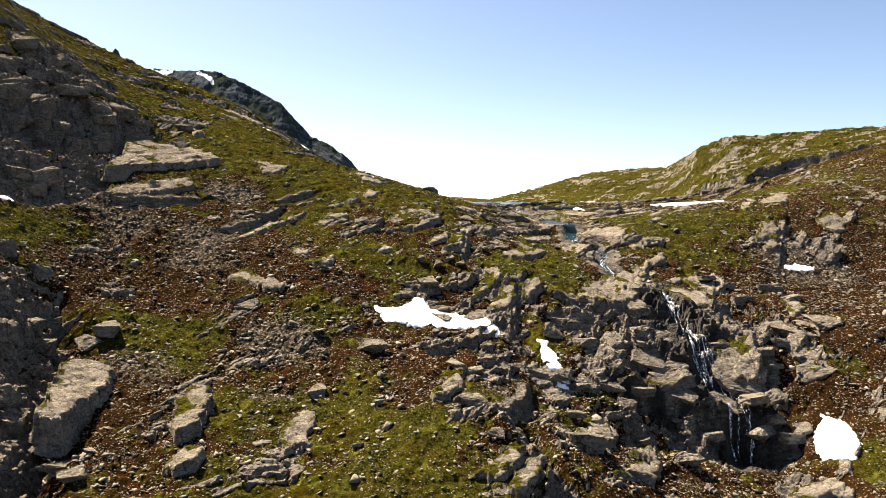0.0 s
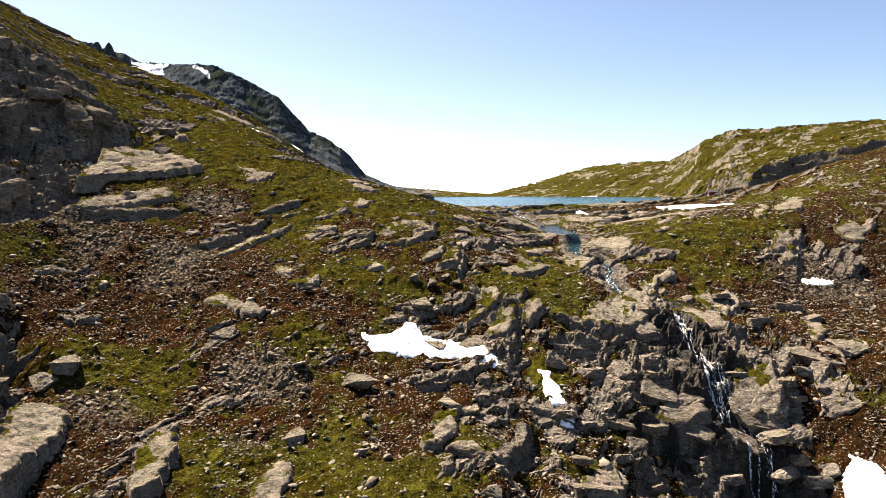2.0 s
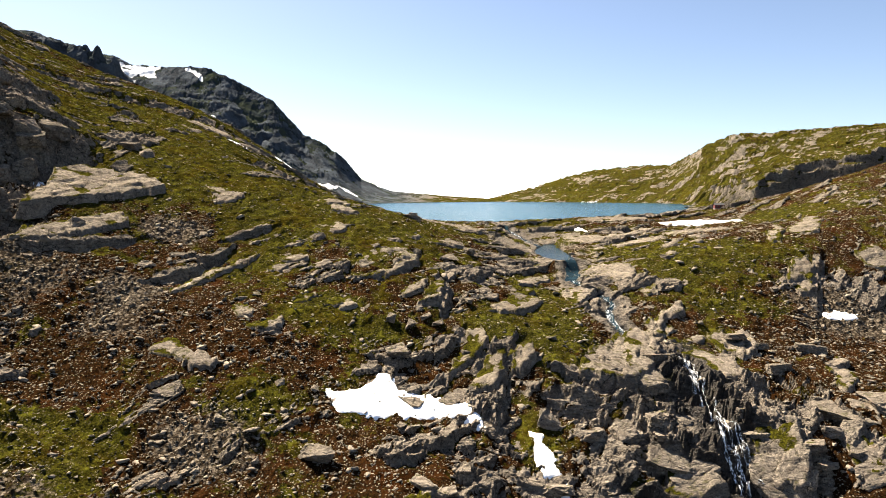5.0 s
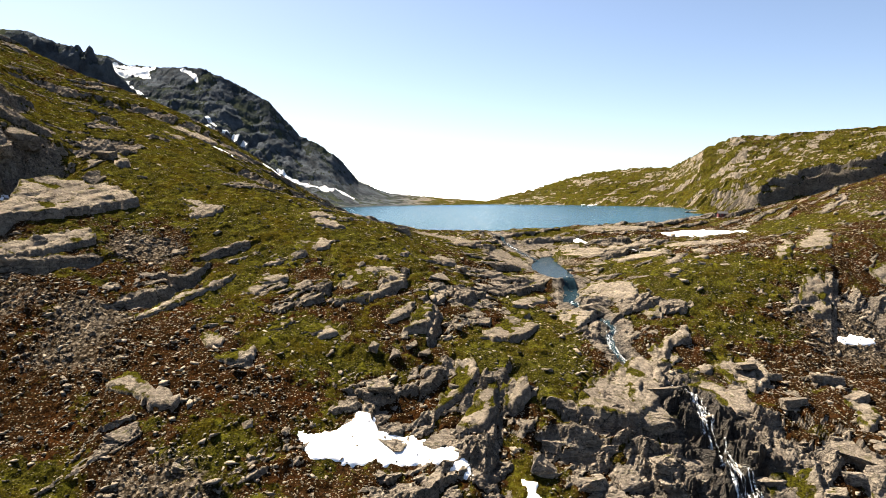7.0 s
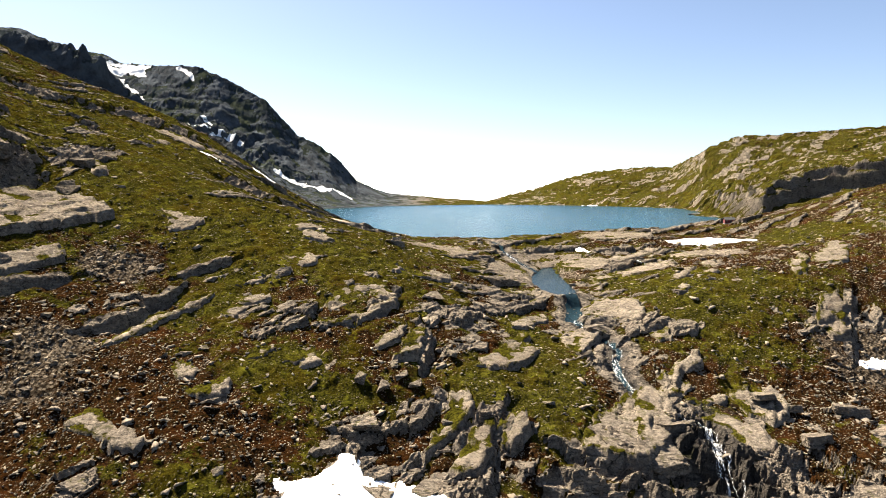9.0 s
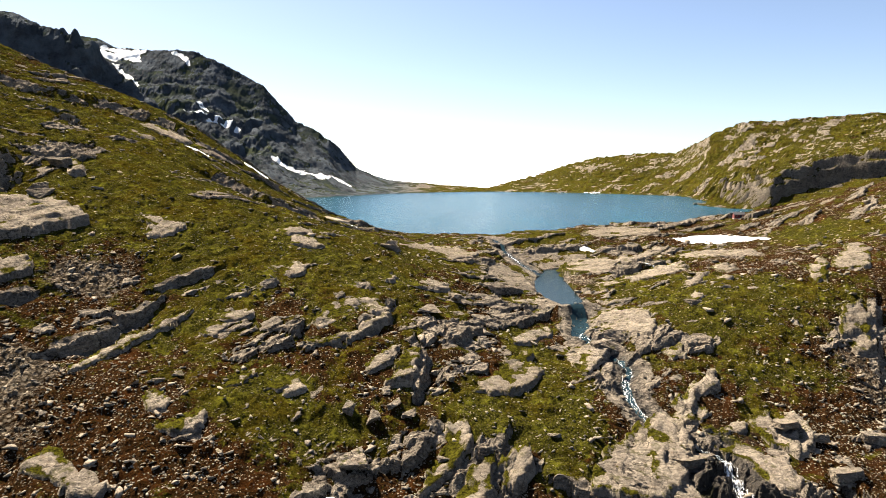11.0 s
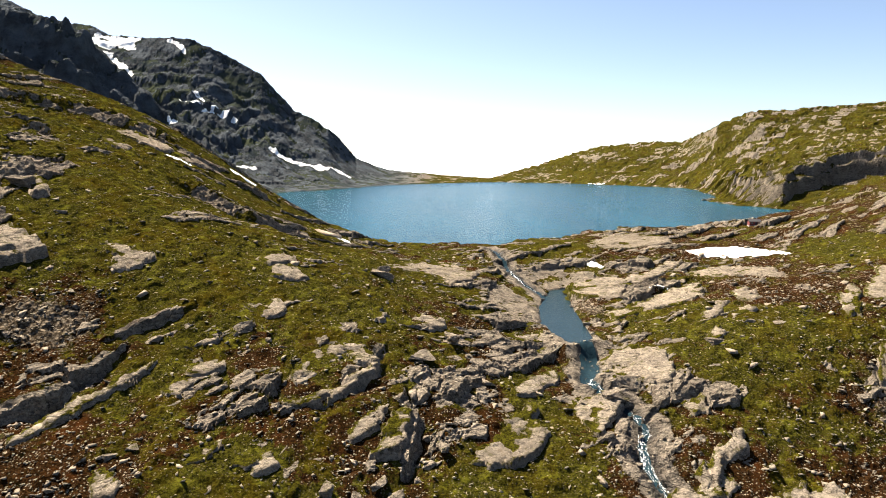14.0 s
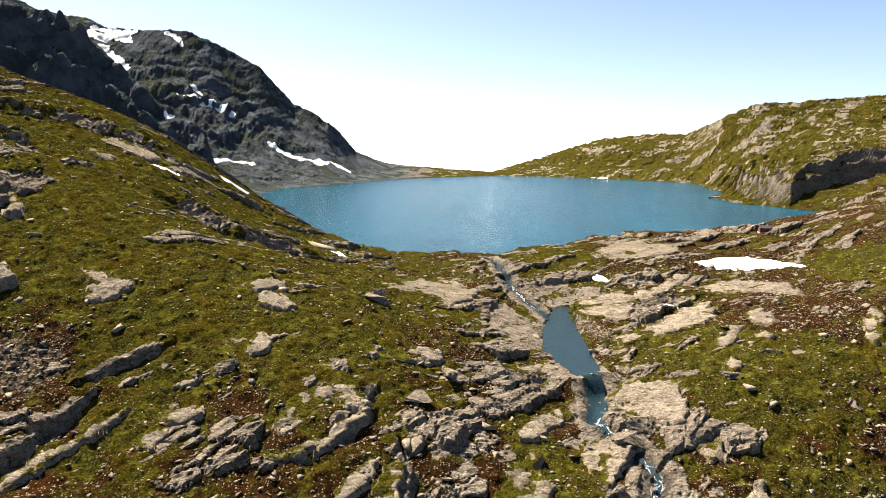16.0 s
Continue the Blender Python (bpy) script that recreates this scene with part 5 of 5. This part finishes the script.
ledge_block(-127.9, 203, 38.4, 6.6, 4.7, 4.9, 0, 17, "thick grey rock ledge on a dark stepped crag")
ledge_block(-128.5, 200.6, 36.6, 10.2, 9.2, 4.5, 46, 4, "thick grey rock ledge on a dark stepped crag")
ledge_block(-117.5, 215.6, 38.8, 10, 6.9, 3.3, 9, 2, "thick grey rock ledge on a dark stepped crag")
ledge_block(-124.8, 206.2, 34.1, 8.6, 6.7, 4.8, -17, 30, "thick grey rock ledge on a dark stepped crag")
ledge_block(-111.3, 221.1, 34.5, 8.6, 6.4, 4.5, 38, 3, "thick grey rock ledge on a dark stepped crag")
ledge_block(-123.4, 196.3, 26.9, 8, 6.5, 5.2, -8, -8, "thick grey rock ledge on a dark stepped crag")
ledge_block(-110.6, 219.7, 30.8, 8.4, 6.1, 3.6, 45, 26, "thick grey rock ledge on a dark stepped crag")
ledge_block(-119.8, 199.5, 23, 5.8, 4.9, 4.5, 6, 16, "thick grey rock ledge on a dark stepped crag")
ledge_block(-123.6, 188.5, 20.3, 5.7, 4.4, 4.8, 41, -4, "thick grey rock ledge on a dark stepped crag")
ledge_block(-110.3, 204.5, 21.1, 8.3, 7.5, 4.9, 50, 17, "thick grey rock ledge on a dark stepped crag")
ledge_block(-112.5, 177, 15.2, 8.2, 7.1, 4.3, -25, 15, "thick grey rock ledge on a dark stepped crag")
ledge_block(-108.7, 174.3, 10.6, 8.3, 6, 4.1, 57, 8, "thick grey rock ledge on a dark stepped crag")
ledge_block(-105.9, 173.2, 7, 6.9, 5.3, 3.6, 8, 23, "thick grey rock ledge on a dark stepped crag")

ledge_block(-89.6, 135.2, -6.2, 4.5, 4, 4.4, -11, -4, "dark grey rock block in a shaded crag")
ledge_block(-83.4, 137, -11, 4.6, 4.7, 4.4, 64, -21, "dark grey rock block in a shaded crag")
ledge_block(-77.5, 130.9, -21, 5.5, 5.7, 3.7, 86, -14, "dark grey rock block in a shaded crag")
ledge_block(-69.3, 102.9, -26.5, 5.1, 4.5, 3.6, -29, 4, "dark grey rock block in a shaded crag")
ledge_block(-66.9, 101.3, -30.7, 4.5, 3.6, 3.1, 9, 11, "dark grey rock block in a shaded crag")
ledge_block(-64.1, 99.5, -35.7, 3.1, 3.6, 2.7, 28, -21, "dark grey rock block in a shaded crag")
ledge_block(-145.3, 223.9, 53.5, 5.3, 4.6, 3.7, 51, 12, "thick grey rock ledge on a dark stepped crag")
ledge_block(-139.6, 217.8, 48.2, 5.4, 6, 4.9, 8, 20, "thick grey rock ledge on a dark stepped crag")
ledge_block(-132.3, 242.6, 51.7, 5.3, 5.6, 4.1, 12, -7, "thick grey rock ledge on a dark stepped crag")
ledge_block(-132.6, 222.8, 44.8, 6.8, 5.9, 5.1, 20, 9, "thick grey rock ledge on a dark stepped crag")
ledge_block(-126.5, 199.9, 34.2, 5.5, 5.7, 4.4, 63, 21, "thick grey rock ledge on a dark stepped crag")
ledge_block(-122.2, 232, 41.8, 6, 5.9, 4.1, 61, 6, "thick grey rock ledge on a dark stepped crag")
ledge_block(-121.4, 203.3, 32.1, 7.4, 8.3, 5.4, 9, 13, "thick grey rock ledge on a dark stepped crag")
ledge_block(-110, 231.3, 34.5, 8, 8.4, 4.6, 32, 18, "thick grey rock ledge on a dark stepped crag")
ledge_block(-119, 201.2, 27.6, 5.3, 4.5, 6, 49, 24, "thick grey rock ledge on a dark stepped crag")
ledge_block(-125.2, 194.8, 24.3, 5.2, 4.9, 4.4, 48, 2, "thick grey rock ledge on a dark stepped crag")
ledge_block(-115.4, 204.1, 25.7, 6.3, 4.9, 5.8, -20, 6, "thick grey rock ledge on a dark stepped crag")
ledge_block(-120, 191.4, 19.1, 6.6, 6.6, 5.6, 9, 28, "thick grey rock ledge on a dark stepped crag")
ledge_block(-108.3, 211.7, 22.3, 7.3, 8, 5.3, 46, -5, "thick grey rock ledge on a dark stepped crag")
ledge_block(-107.8, 179.3, 14.4, 5.2, 4.7, 5.6, 38, 3, "thick grey rock ledge on a dark stepped crag")
ledge_block(-105.6, 176.7, 10.7, 8.3, 8.1, 5.1, -28, 20, "thick grey rock ledge on a dark stepped crag")
ledge_block(-103.2, 178.8, 8.3, 5.8, 4.9, 5.3, 29, -9, "thick grey rock ledge on a dark stepped crag")

# ---- snow ----
def snow_patch(ring, label, thick=0.7, step=0.4):
    """A patch of old snow in a hollow, thin at its uneven edge."""
    xs, ys = [r[0] for r in ring], [r[1] for r in ring]
    cols, rows_ = np.arange(min(xs) - 1, max(xs) + 1.2, step), np.arange(min(ys) - 1, max(ys) + 1.2, step)
    x, y = np.tile(cols, len(rows_)), np.repeat(rows_, len(cols))
    deep = inside(x + 0.8 * waves(x / 2.4, y / 2.4, 4, 5), y + 0.8 * waves(x / 2.4, y / 2.4, 4, 8), ring)
    base = surface(x, y)[0]
    # the snow fills hollows: its top follows the mean of the ground under it
    top = base.reshape(len(rows_), len(cols)).copy()
    for _ in range(12):
        padded = np.pad(top, 1, mode="edge")
        top = (padded[:-2, 1:-1] + padded[2:, 1:-1] + padded[1:-1, :-2] + padded[1:-1, 2:] + padded[1:-1, 1:-1]) / 5
    z = np.where(deep > 0, top.ravel() + 0.12 + 0.6 * thick * smooth(0, 2.2, deep), top.ravel() - 0.4 + np.clip(deep, -2, 0) * 0.8) + 0.05 * wave(x / 0.9, y / 0.9, 3)
    quads = sheet(rows_, cols)
    quads = quads[(deep[quads] > -0.7).any(1)]
    used, flat = np.unique(quads, return_inverse=True)
    me = mesh_from("snow_patch", np.stack([x, y, z], 1)[used], flat.reshape(-1, 4))
    me.polygons.foreach_set("use_smooth", np.ones(len(me.polygons), bool))
    me.materials.append(SNOW)
    return tagged(new("snow_patch", me), label, "snow", "snow patches")


snow_patch(((-15.9, 146.6), (-10.6, 148.2), (-6.5, 154.5), (-3.8, 155.5), (-2.5, 151.4), (4.7, 151.4), (9.6, 148.4), (13.5, 143.5), (12.5, 142.8), (8.5, 145.5), (3, 144.5), (-3, 143.6), (-12.6, 142.6)), "large patch of old white snow in a brown hollow", 0.7)
snow_patch(((20, 144.8), (23, 144.6), (25.2, 137.1), (22, 135.8), (20.8, 140.1)), "narrow strip of white snow in a dark gully")
snow_patch(((23, 134.9), (25.9, 135.7), (25.6, 131.3), (23, 131)), "small patch of white snow below a snow strip")
snow_patch(((76.4, 132.8), (80, 131), (79.8, 123.5), (76.6, 120.6), (72.9, 122.4), (71.3, 126.6)), "rounded patch of white snow beside the falls", 0.9)
snow_patch(((102.6, 200.4), (107, 202), (113, 202), (111.6, 199.6), (103.4, 197.6)), "thin patch of snow under a dark crag", 0.5)
snow_patch(((99.2, 325.7), (109.7, 331.4), (119.9, 330.5), (126.4, 321.7), (130.4, 306.5), (119.8, 311.5), (105.4, 314.8)), "broad white snow field on the lake's near shore", 0.5, 0.8)
snow_patch(((59.4, 306), (63, 309.2), (65.2, 304.3), (61.5, 301)), "small patch of snow among pale slabs", 0.5)
snow_patch(((69.9, 270.8), (73, 273), (75.2, 269.7), (69.5, 266.6)), "small patch of snow under a pale ledge", 0.5)
snow_patch(((-26.2, 304), (-23.4, 307.4), (-19.6, 300), (-22, 296)), "small patch of snow on a green bank", 0.5)
snow_patch(((-105.5, 211.1), (-103.6, 218), (-99.6, 212), (-101, 205.8)), "patch of snow at the foot of a dark cliff", 0.6)
snow_patch(((-107.5, 162.3), (-104.7, 164.4), (-101, 159.7), (-104, 156)), "patch of snow at the foot of a crag", 0.6)
snow_patch(((-73, 336), (-67, 340), (-62, 342), (-62.5, 338.5), (-69, 334)), "thin strip of snow on the green slope", 0.8, 0.8)
snow_patch(((-83, 304), (-79.5, 308), (-76, 309.5), (-77, 306.5), (-81, 303)), "thin strip of snow on the green slope", 0.8, 0.8)

# ---- stream ----
foam_nodes = Nodes("white_water")
spray = foam_nodes.noise(foam_nodes.stretched(foam_nodes.place(), 2.4, 2.4, 0.45), 1.6, 6, 0.72)
foam = foam_nodes.done((0.78, 0.82, 0.85), 0.4, foam_nodes.bump(spray, 0.5, 0.1), Alpha=foam_nodes.between(spray, 0.47, 0.62))


def along_stream(a, b, step, side=0.0):
    """Places along the stream from its point a to its point b, shifted sideways."""
    line = np.array(STREAM[a:b + 1], float)
    run = np.concatenate([[0], np.cumsum(np.hypot(*np.diff(line, axis=0).T))])
    s = np.arange(0, run[-1], step)
    x, y = np.interp(s, run, line[:, 0]), np.interp(s, run, line[:, 1])
    dx, dy = np.gradient(x), np.gradient(y)
    k = np.hypot(dx, dy) + 1e-6
    return x - dy / k * side, y + dx / k * side, -dy / k, dx / k


def ribbon(name, x, y, nx, ny, half, lift, material, sag=0.0):
    """A strip of running water over the ground."""
    across = np.linspace(-1, 1, 5)
    px = (x[:, None] + nx[:, None] * across * half[:, None]).ravel()
    py = (y[:, None] + ny[:, None] * across * half[:, None]).ravel()
    ground_z = surface(px, py)[0].reshape(len(x), 5)
    mid = np.median(ground_z, axis=1)
    mid = np.maximum(mid, 0.5 * (mid + np.append(mid[1:], mid[-1])))
    z = np.minimum(np.maximum(ground_z, mid[:, None] - 0.3), mid[:, None] + 0.5) + lift - sag * across ** 2
    if sag:
        width = 7
        soft = np.convolve(np.pad(mid, width // 2, mode="edge"), np.ones(width) / width, "valid")
        top = ground_z.max(axis=1)
        top = np.maximum(top, 0.5 * (np.append(top[:1], top[:-1]) + np.append(top[1:], top[-1:])))
        z = np.repeat(np.maximum(top, soft)[:, None], 5, 1) + lift - sag * across ** 2
    me = mesh_from(name, np.stack([px, py, z.ravel()], 1), sheet(x, across))
    me.polygons.foreach_set("use_smooth", np.ones(len(me.polygons), bool))
    me.materials.append(material)
    return new(name, me)


rings = np.linspace(0, 1, 9)
pool_x, pool_y = np.array([p_[0] for p_ in POOL]), np.array([p_[1] for p_ in POOL])
cx, cy = pool_x.mean(), pool_y.mean()
wx_, wy_ = np.append(pool_x, pool_x[0]), np.append(pool_y, pool_y[0])
px = (cx + np.outer(rings, (wx_ - cx) * 1.06)).ravel()
py = (cy + np.outer(rings, (wy_ - cy) * 1.06)).ravel()
pool_mesh = mesh_from("pool", np.stack([px, py, np.full(px.shape, -5.5)], 1), sheet(rings, wx_)[:, ::-1])
pool_mesh.materials.append(POOL_WATER)
tagged(new("pool", pool_mesh), "still blue stream pool between pale slabs and gravel", "pool", kind="structure")

for a_, b_ in ((0, 6), (8, 18)):
    x_, y_, nx_, ny_ = along_stream(a_, b_, 0.8)
    tagged(ribbon("stream", x_, y_, nx_, ny_, 0.7 + 0.6 * wave(x_ / 4, y_ / 4, 7) + 1.3 * smooth(231, 224, y_) * smooth(207, 213, y_), 0.08, POOL_WATER), "dark mountain stream running over rock ledges", "stream", kind="structure")


def cascade(a, b, strands, spread, label, seed):
    """White water: a thing of several loose strands."""
    base = new("waterfall")
    x0, y0 = STREAM[a]
    base.location = (x0, y0, height_at(x0, y0))
    tagged(base, label, "waterfall", "white water of the stream")
    rnd = random.Random(seed)
    for k in range(strands):
        x, y, nx, ny = along_stream(a, b, 0.35, rnd.uniform(-spread, spread))
        lo, hi = sorted((rnd.uniform(0, 0.5), rnd.uniform(0.5, 1.0)))
        keep = slice(int(lo * len(x)), max(int(hi * len(x)), int(lo * len(x)) + 6))
        x, y, nx, ny = x[keep], y[keep], nx[keep], ny[keep]
        sway = 0.8 * waves(x / 2.3 + seed, y / 2.3 + k * 5, 3, 31 + k)
        half = np.maximum(0.03, rnd.uniform(0.04, 0.2) + 0.3 * wave(x / 1.7, y / 1.7 + k, 37 + k))
        strand = ribbon("strand", x + nx * sway, y + ny * sway, nx, ny, half, 0.16, foam, 0.03)
        strand.parent = base
        strand.matrix_parent_inverse = Matrix.Translation(base.location).inverted()
    return base


cascade(3, 5, 3, 0.5, "small white rapids below the lake's outlet", 3)
cascade(9, 12, 3, 0.6, "white rapids between pale slabs", 5)
cascade(12, 17, 6, 0.6, "white cascade over dark wet rock", 7)
cascade(17, 20, 11, 1.1, "thin white waterfall down a dark wet cliff", 9)
cascade(19, 26, 18, 2.2, "fanned white waterfall down black wet ledges", 11)

# ---- hut by the lake ----
def part(name, bm, material, parent, label=""):
    me = bpy.data.meshes.new(name)
    bm.to_mesh(me)
    bm.free()
    me.materials.append(material)
    ob = new(name, me)
    ob.parent = parent
    if label:
        ob["label"] = label
    return ob


def box(sx, sy, sz, x=0.0, y=0.0, z=0.0, bevel=0.02):
    bm = bmesh.new()
    bmesh.ops.create_cube(bm, size=1, matrix=Matrix.Translation((x, y, z)) @ Matrix.Diagonal((sx, sy, sz, 1)))
    bmesh.ops.bevel(bm, geom=list(bm.edges), offset=bevel, segments=1, affect="EDGES")
    return bm


def gable(length, depth, eave, ridge):
    """Walls of a small gabled house, its ridge along x."""
    bm = bmesh.new()
    ring = [(-depth / 2, 0), (depth / 2, 0), (depth / 2, eave), (0, ridge), (-depth / 2, eave)]
    ends = [[bm.verts.new((sx * length / 2, y, z)) for y, z in ring] for sx in (-1, 1)]
    for k in range(5):
        bm.faces.new((ends[0][k], ends[1][k], ends[1][(k + 1) % 5], ends[0][(k + 1) % 5]))
    bm.faces.new(ends[0]), bm.faces.new(ends[1][::-1])
    bmesh.ops.recalc_face_normals(bm, faces=bm.faces)
    return bm


RED_BOARDS = plain_material("red_boards", (0.1, 0.014, 0.014), 0.7, 0.3, 4.0)
DARK_ROOF = plain_material("dark_roof", (0.015, 0.014, 0.018), 0.7, 0.3, 3.0)
GREY_STONE = plain_material("foundation_stone", (0.24, 0.22, 0.2), 0.9, 0.3, 3.0)
WHITE_PAINT = plain_material("pale_paint", (0.3, 0.28, 0.27), 0.6, 0.1, 4.0)
PANE = plain_material("window_glass", (0.02, 0.025, 0.03), 0.08, 0.1, 1.0, 0.0)
HUT_X, HUT_Y = 144.5, 369.5
hut = tagged(new("hut"), "small dark red wooden hut with a dark roof near the lake", "hut")
hut.matrix_world = pose(HUT_X, HUT_Y, height_at(HUT_X, HUT_Y) + 0.1, 0, 0, -8)
part("foundation", box(4.6, 3.4, 1.6, 0, 0, -0.65), GREY_STONE, hut, "grey stone foundation")
part("wall", gable(4.4, 3.2, 1.8, 2.7), RED_BOARDS, hut, "dark red boarded walls")
for side in (-1, 1):
    bm = box(5.0, 2.1, 0.12)
    bm.transform(Matrix.Translation((0, side * 0.9, 2.28)) @ pose(0, 0, 0, -side * 29.4))
    part("roof", bm, DARK_ROOF, hut, "dark sheet roof")
part("chimney", box(0.45, 0.45, 0.9, 1.1, 0.25, 2.9), GREY_STONE, hut, "grey stone chimney")
part("door", box(0.85, 0.06, 1.7, 0.6, -1.63, 0.95), DARK_ROOF, hut, "dark plank door")
for wx0 in (-1.2, 1.7):
    window = part("window", box(0.6, 0.07, 0.6, wx0, -1.63, 1.2), WHITE_PAINT, hut, "pale window frame")
    part("pane", box(0.48, 0.05, 0.48, wx0, -1.66, 1.2), PANE, window, "dark window pane")

# ---- loose stones ----
rng = np.random.default_rng(4)
spot_y = 75 + 240 * rng.random(2600) ** 1.2
spot_x = (rng.random(2600) * 2 - 1) * 0.5 * np.sqrt((spot_y + 60) ** 2 + 120 ** 2)
spot_z, b_, g_, s_, w_, _ = surface(spot_x, spot_y)
fit_spots = (rng.random(2600) < 0.1 + 0.9 * s_ + 0.25 * (1 - g_)) & (w_ < 0.2) & (shore_distance(spot_x, spot_y) > 8) & (inside(spot_x, spot_y, POOL) < -2)
for x_, y_, z_, on_scree in list(zip(spot_x[fit_spots], spot_y[fit_spots], spot_z[fit_spots], s_[fit_spots]))[:280]:
    long_ = float(0.9 + 1.7 * rng.random() ** 2)
    boulder(float(x_), float(y_), long_, long_ * float(rng.uniform(0.6, 1.0)), long_ * float(rng.uniform(0.3, 0.55)), float(rng.uniform(0, 180)),
            "angular grey boulder among loose scree" if on_scree > 0.4 else "weathered pale boulder lying on heath and moss", float(z_))


def stone_field(name, count, low, high, near, far_, label, seed):
    """Many loose stones in one mesh, thickest on scree and heath."""
    lumps = []
    for k in range(10):
        me = rock_mesh(seed + k, 9, 0.8, False, False)
        me.materials.clear()
        co = np.array([v.co[:] for v in me.vertices])
        lumps.append((co, np.array([f.vertices[:] for f in me.polygons])))
    v = rng.random(count)
    y = near * (far_ / near) ** v
    x = (rng.random(count) * 2 - 1) * 0.52 * np.sqrt((y + 60) ** 2 + 120 ** 2)
    z, bare_, green_, scree_, wet_, _ = surface(x, y)
    clump = 0.5 + waves(x / 8, y / 8, 3, 203)
    chance = (0.17 + 0.8 * scree_ + 0.4 * (1 - green_)) * (0.25 + 1.1 * clump) * (1 - 0.5 * bare_)
    chance = chance * (shore_distance(x, y) > 2) * (inside(x, y, POOL) < -0.5)
    keep = rng.random(count) < chance
    x, y, z = x[keep], y[keep], z[keep]
    n = len(x)
    s = np.exp(rng.normal(0, 0.45, n)) * (low + (high - low) * rng.random(n) ** 3) * (0.65 + y / 420)
    sx, sy, sz = s * rng.uniform(0.7, 1.5, n), s * rng.uniform(0.6, 1.1, n), s * rng.uniform(0.22, 0.55, n)
    turn, pick = rng.uniform(0, 6.28, n), rng.integers(0, 10, n)
    cos, faces, at = [], [], 0
    for k, (co, tri) in enumerate(lumps):
        m = pick == k
        c, t = np.cos(turn[m])[:, None], np.sin(turn[m])[:, None]
        lx, ly, lz = co[:, 0] * sx[m, None], co[:, 1] * sy[m, None], co[:, 2] * sz[m, None]
        lz = lz + 0.3 * lx
        out = np.stack([x[m, None] + lx * c - ly * t, y[m, None] + lx * t + ly * c, z[m, None] + lz + 0.25 * sz[m, None]], 2).reshape(-1, 3)
        cos.append(out)
        faces.append((tri[None] + np.arange(m.sum())[:, None, None] * len(co) + at).reshape(-1, 3))
        at += len(out)
    me = mesh_from(name, np.concatenate(cos), np.concatenate(faces))
    me.materials.append(PEBBLE)
    print(name, n, len(me.polygons))
    return tagged(new(name, me), label, "stones", kind="stuff")


stone_field("loose_stones", 200000, 0.1, 0.38, 72, 330, "loose grey stones strewn over moss, heath and scree", 300)
stone_field("rubble", 15000, 0.25, 0.7, 72, 345, "larger broken grey rocks lying on the slope", 330)

# ---- lake islet and far distance ----
for x_, y_, long_ in ((229, 633, 11), (236, 637, 7), (222, 630, 4)):
    ob = flat_rock(x_, y_, long_, long_ * 0.5, 2.6, 15, "low pale rock islet standing out of the lake")
    ob.location.z = 0.1
# far ridge strip, glowing pale in place of haze
strip = new("distant_ridge", mesh_from("distant_ridge", np.array([(x_, 4500 - abs(k - 6) * 8, z_) for k, x_ in enumerate(np.linspace(352, 470, 13)) for z_ in (-16.0, -16 + 26 * math.sin(math.pi * k / 12) * (0.4 + 0.6 * k / 12))]),
            sheet(np.arange(13), np.arange(2))))
strip.data.materials.append(ridge_glow_material())
tagged(strip, "distant ridge with its pale haze painted as a glow", "ridge", kind="structure")
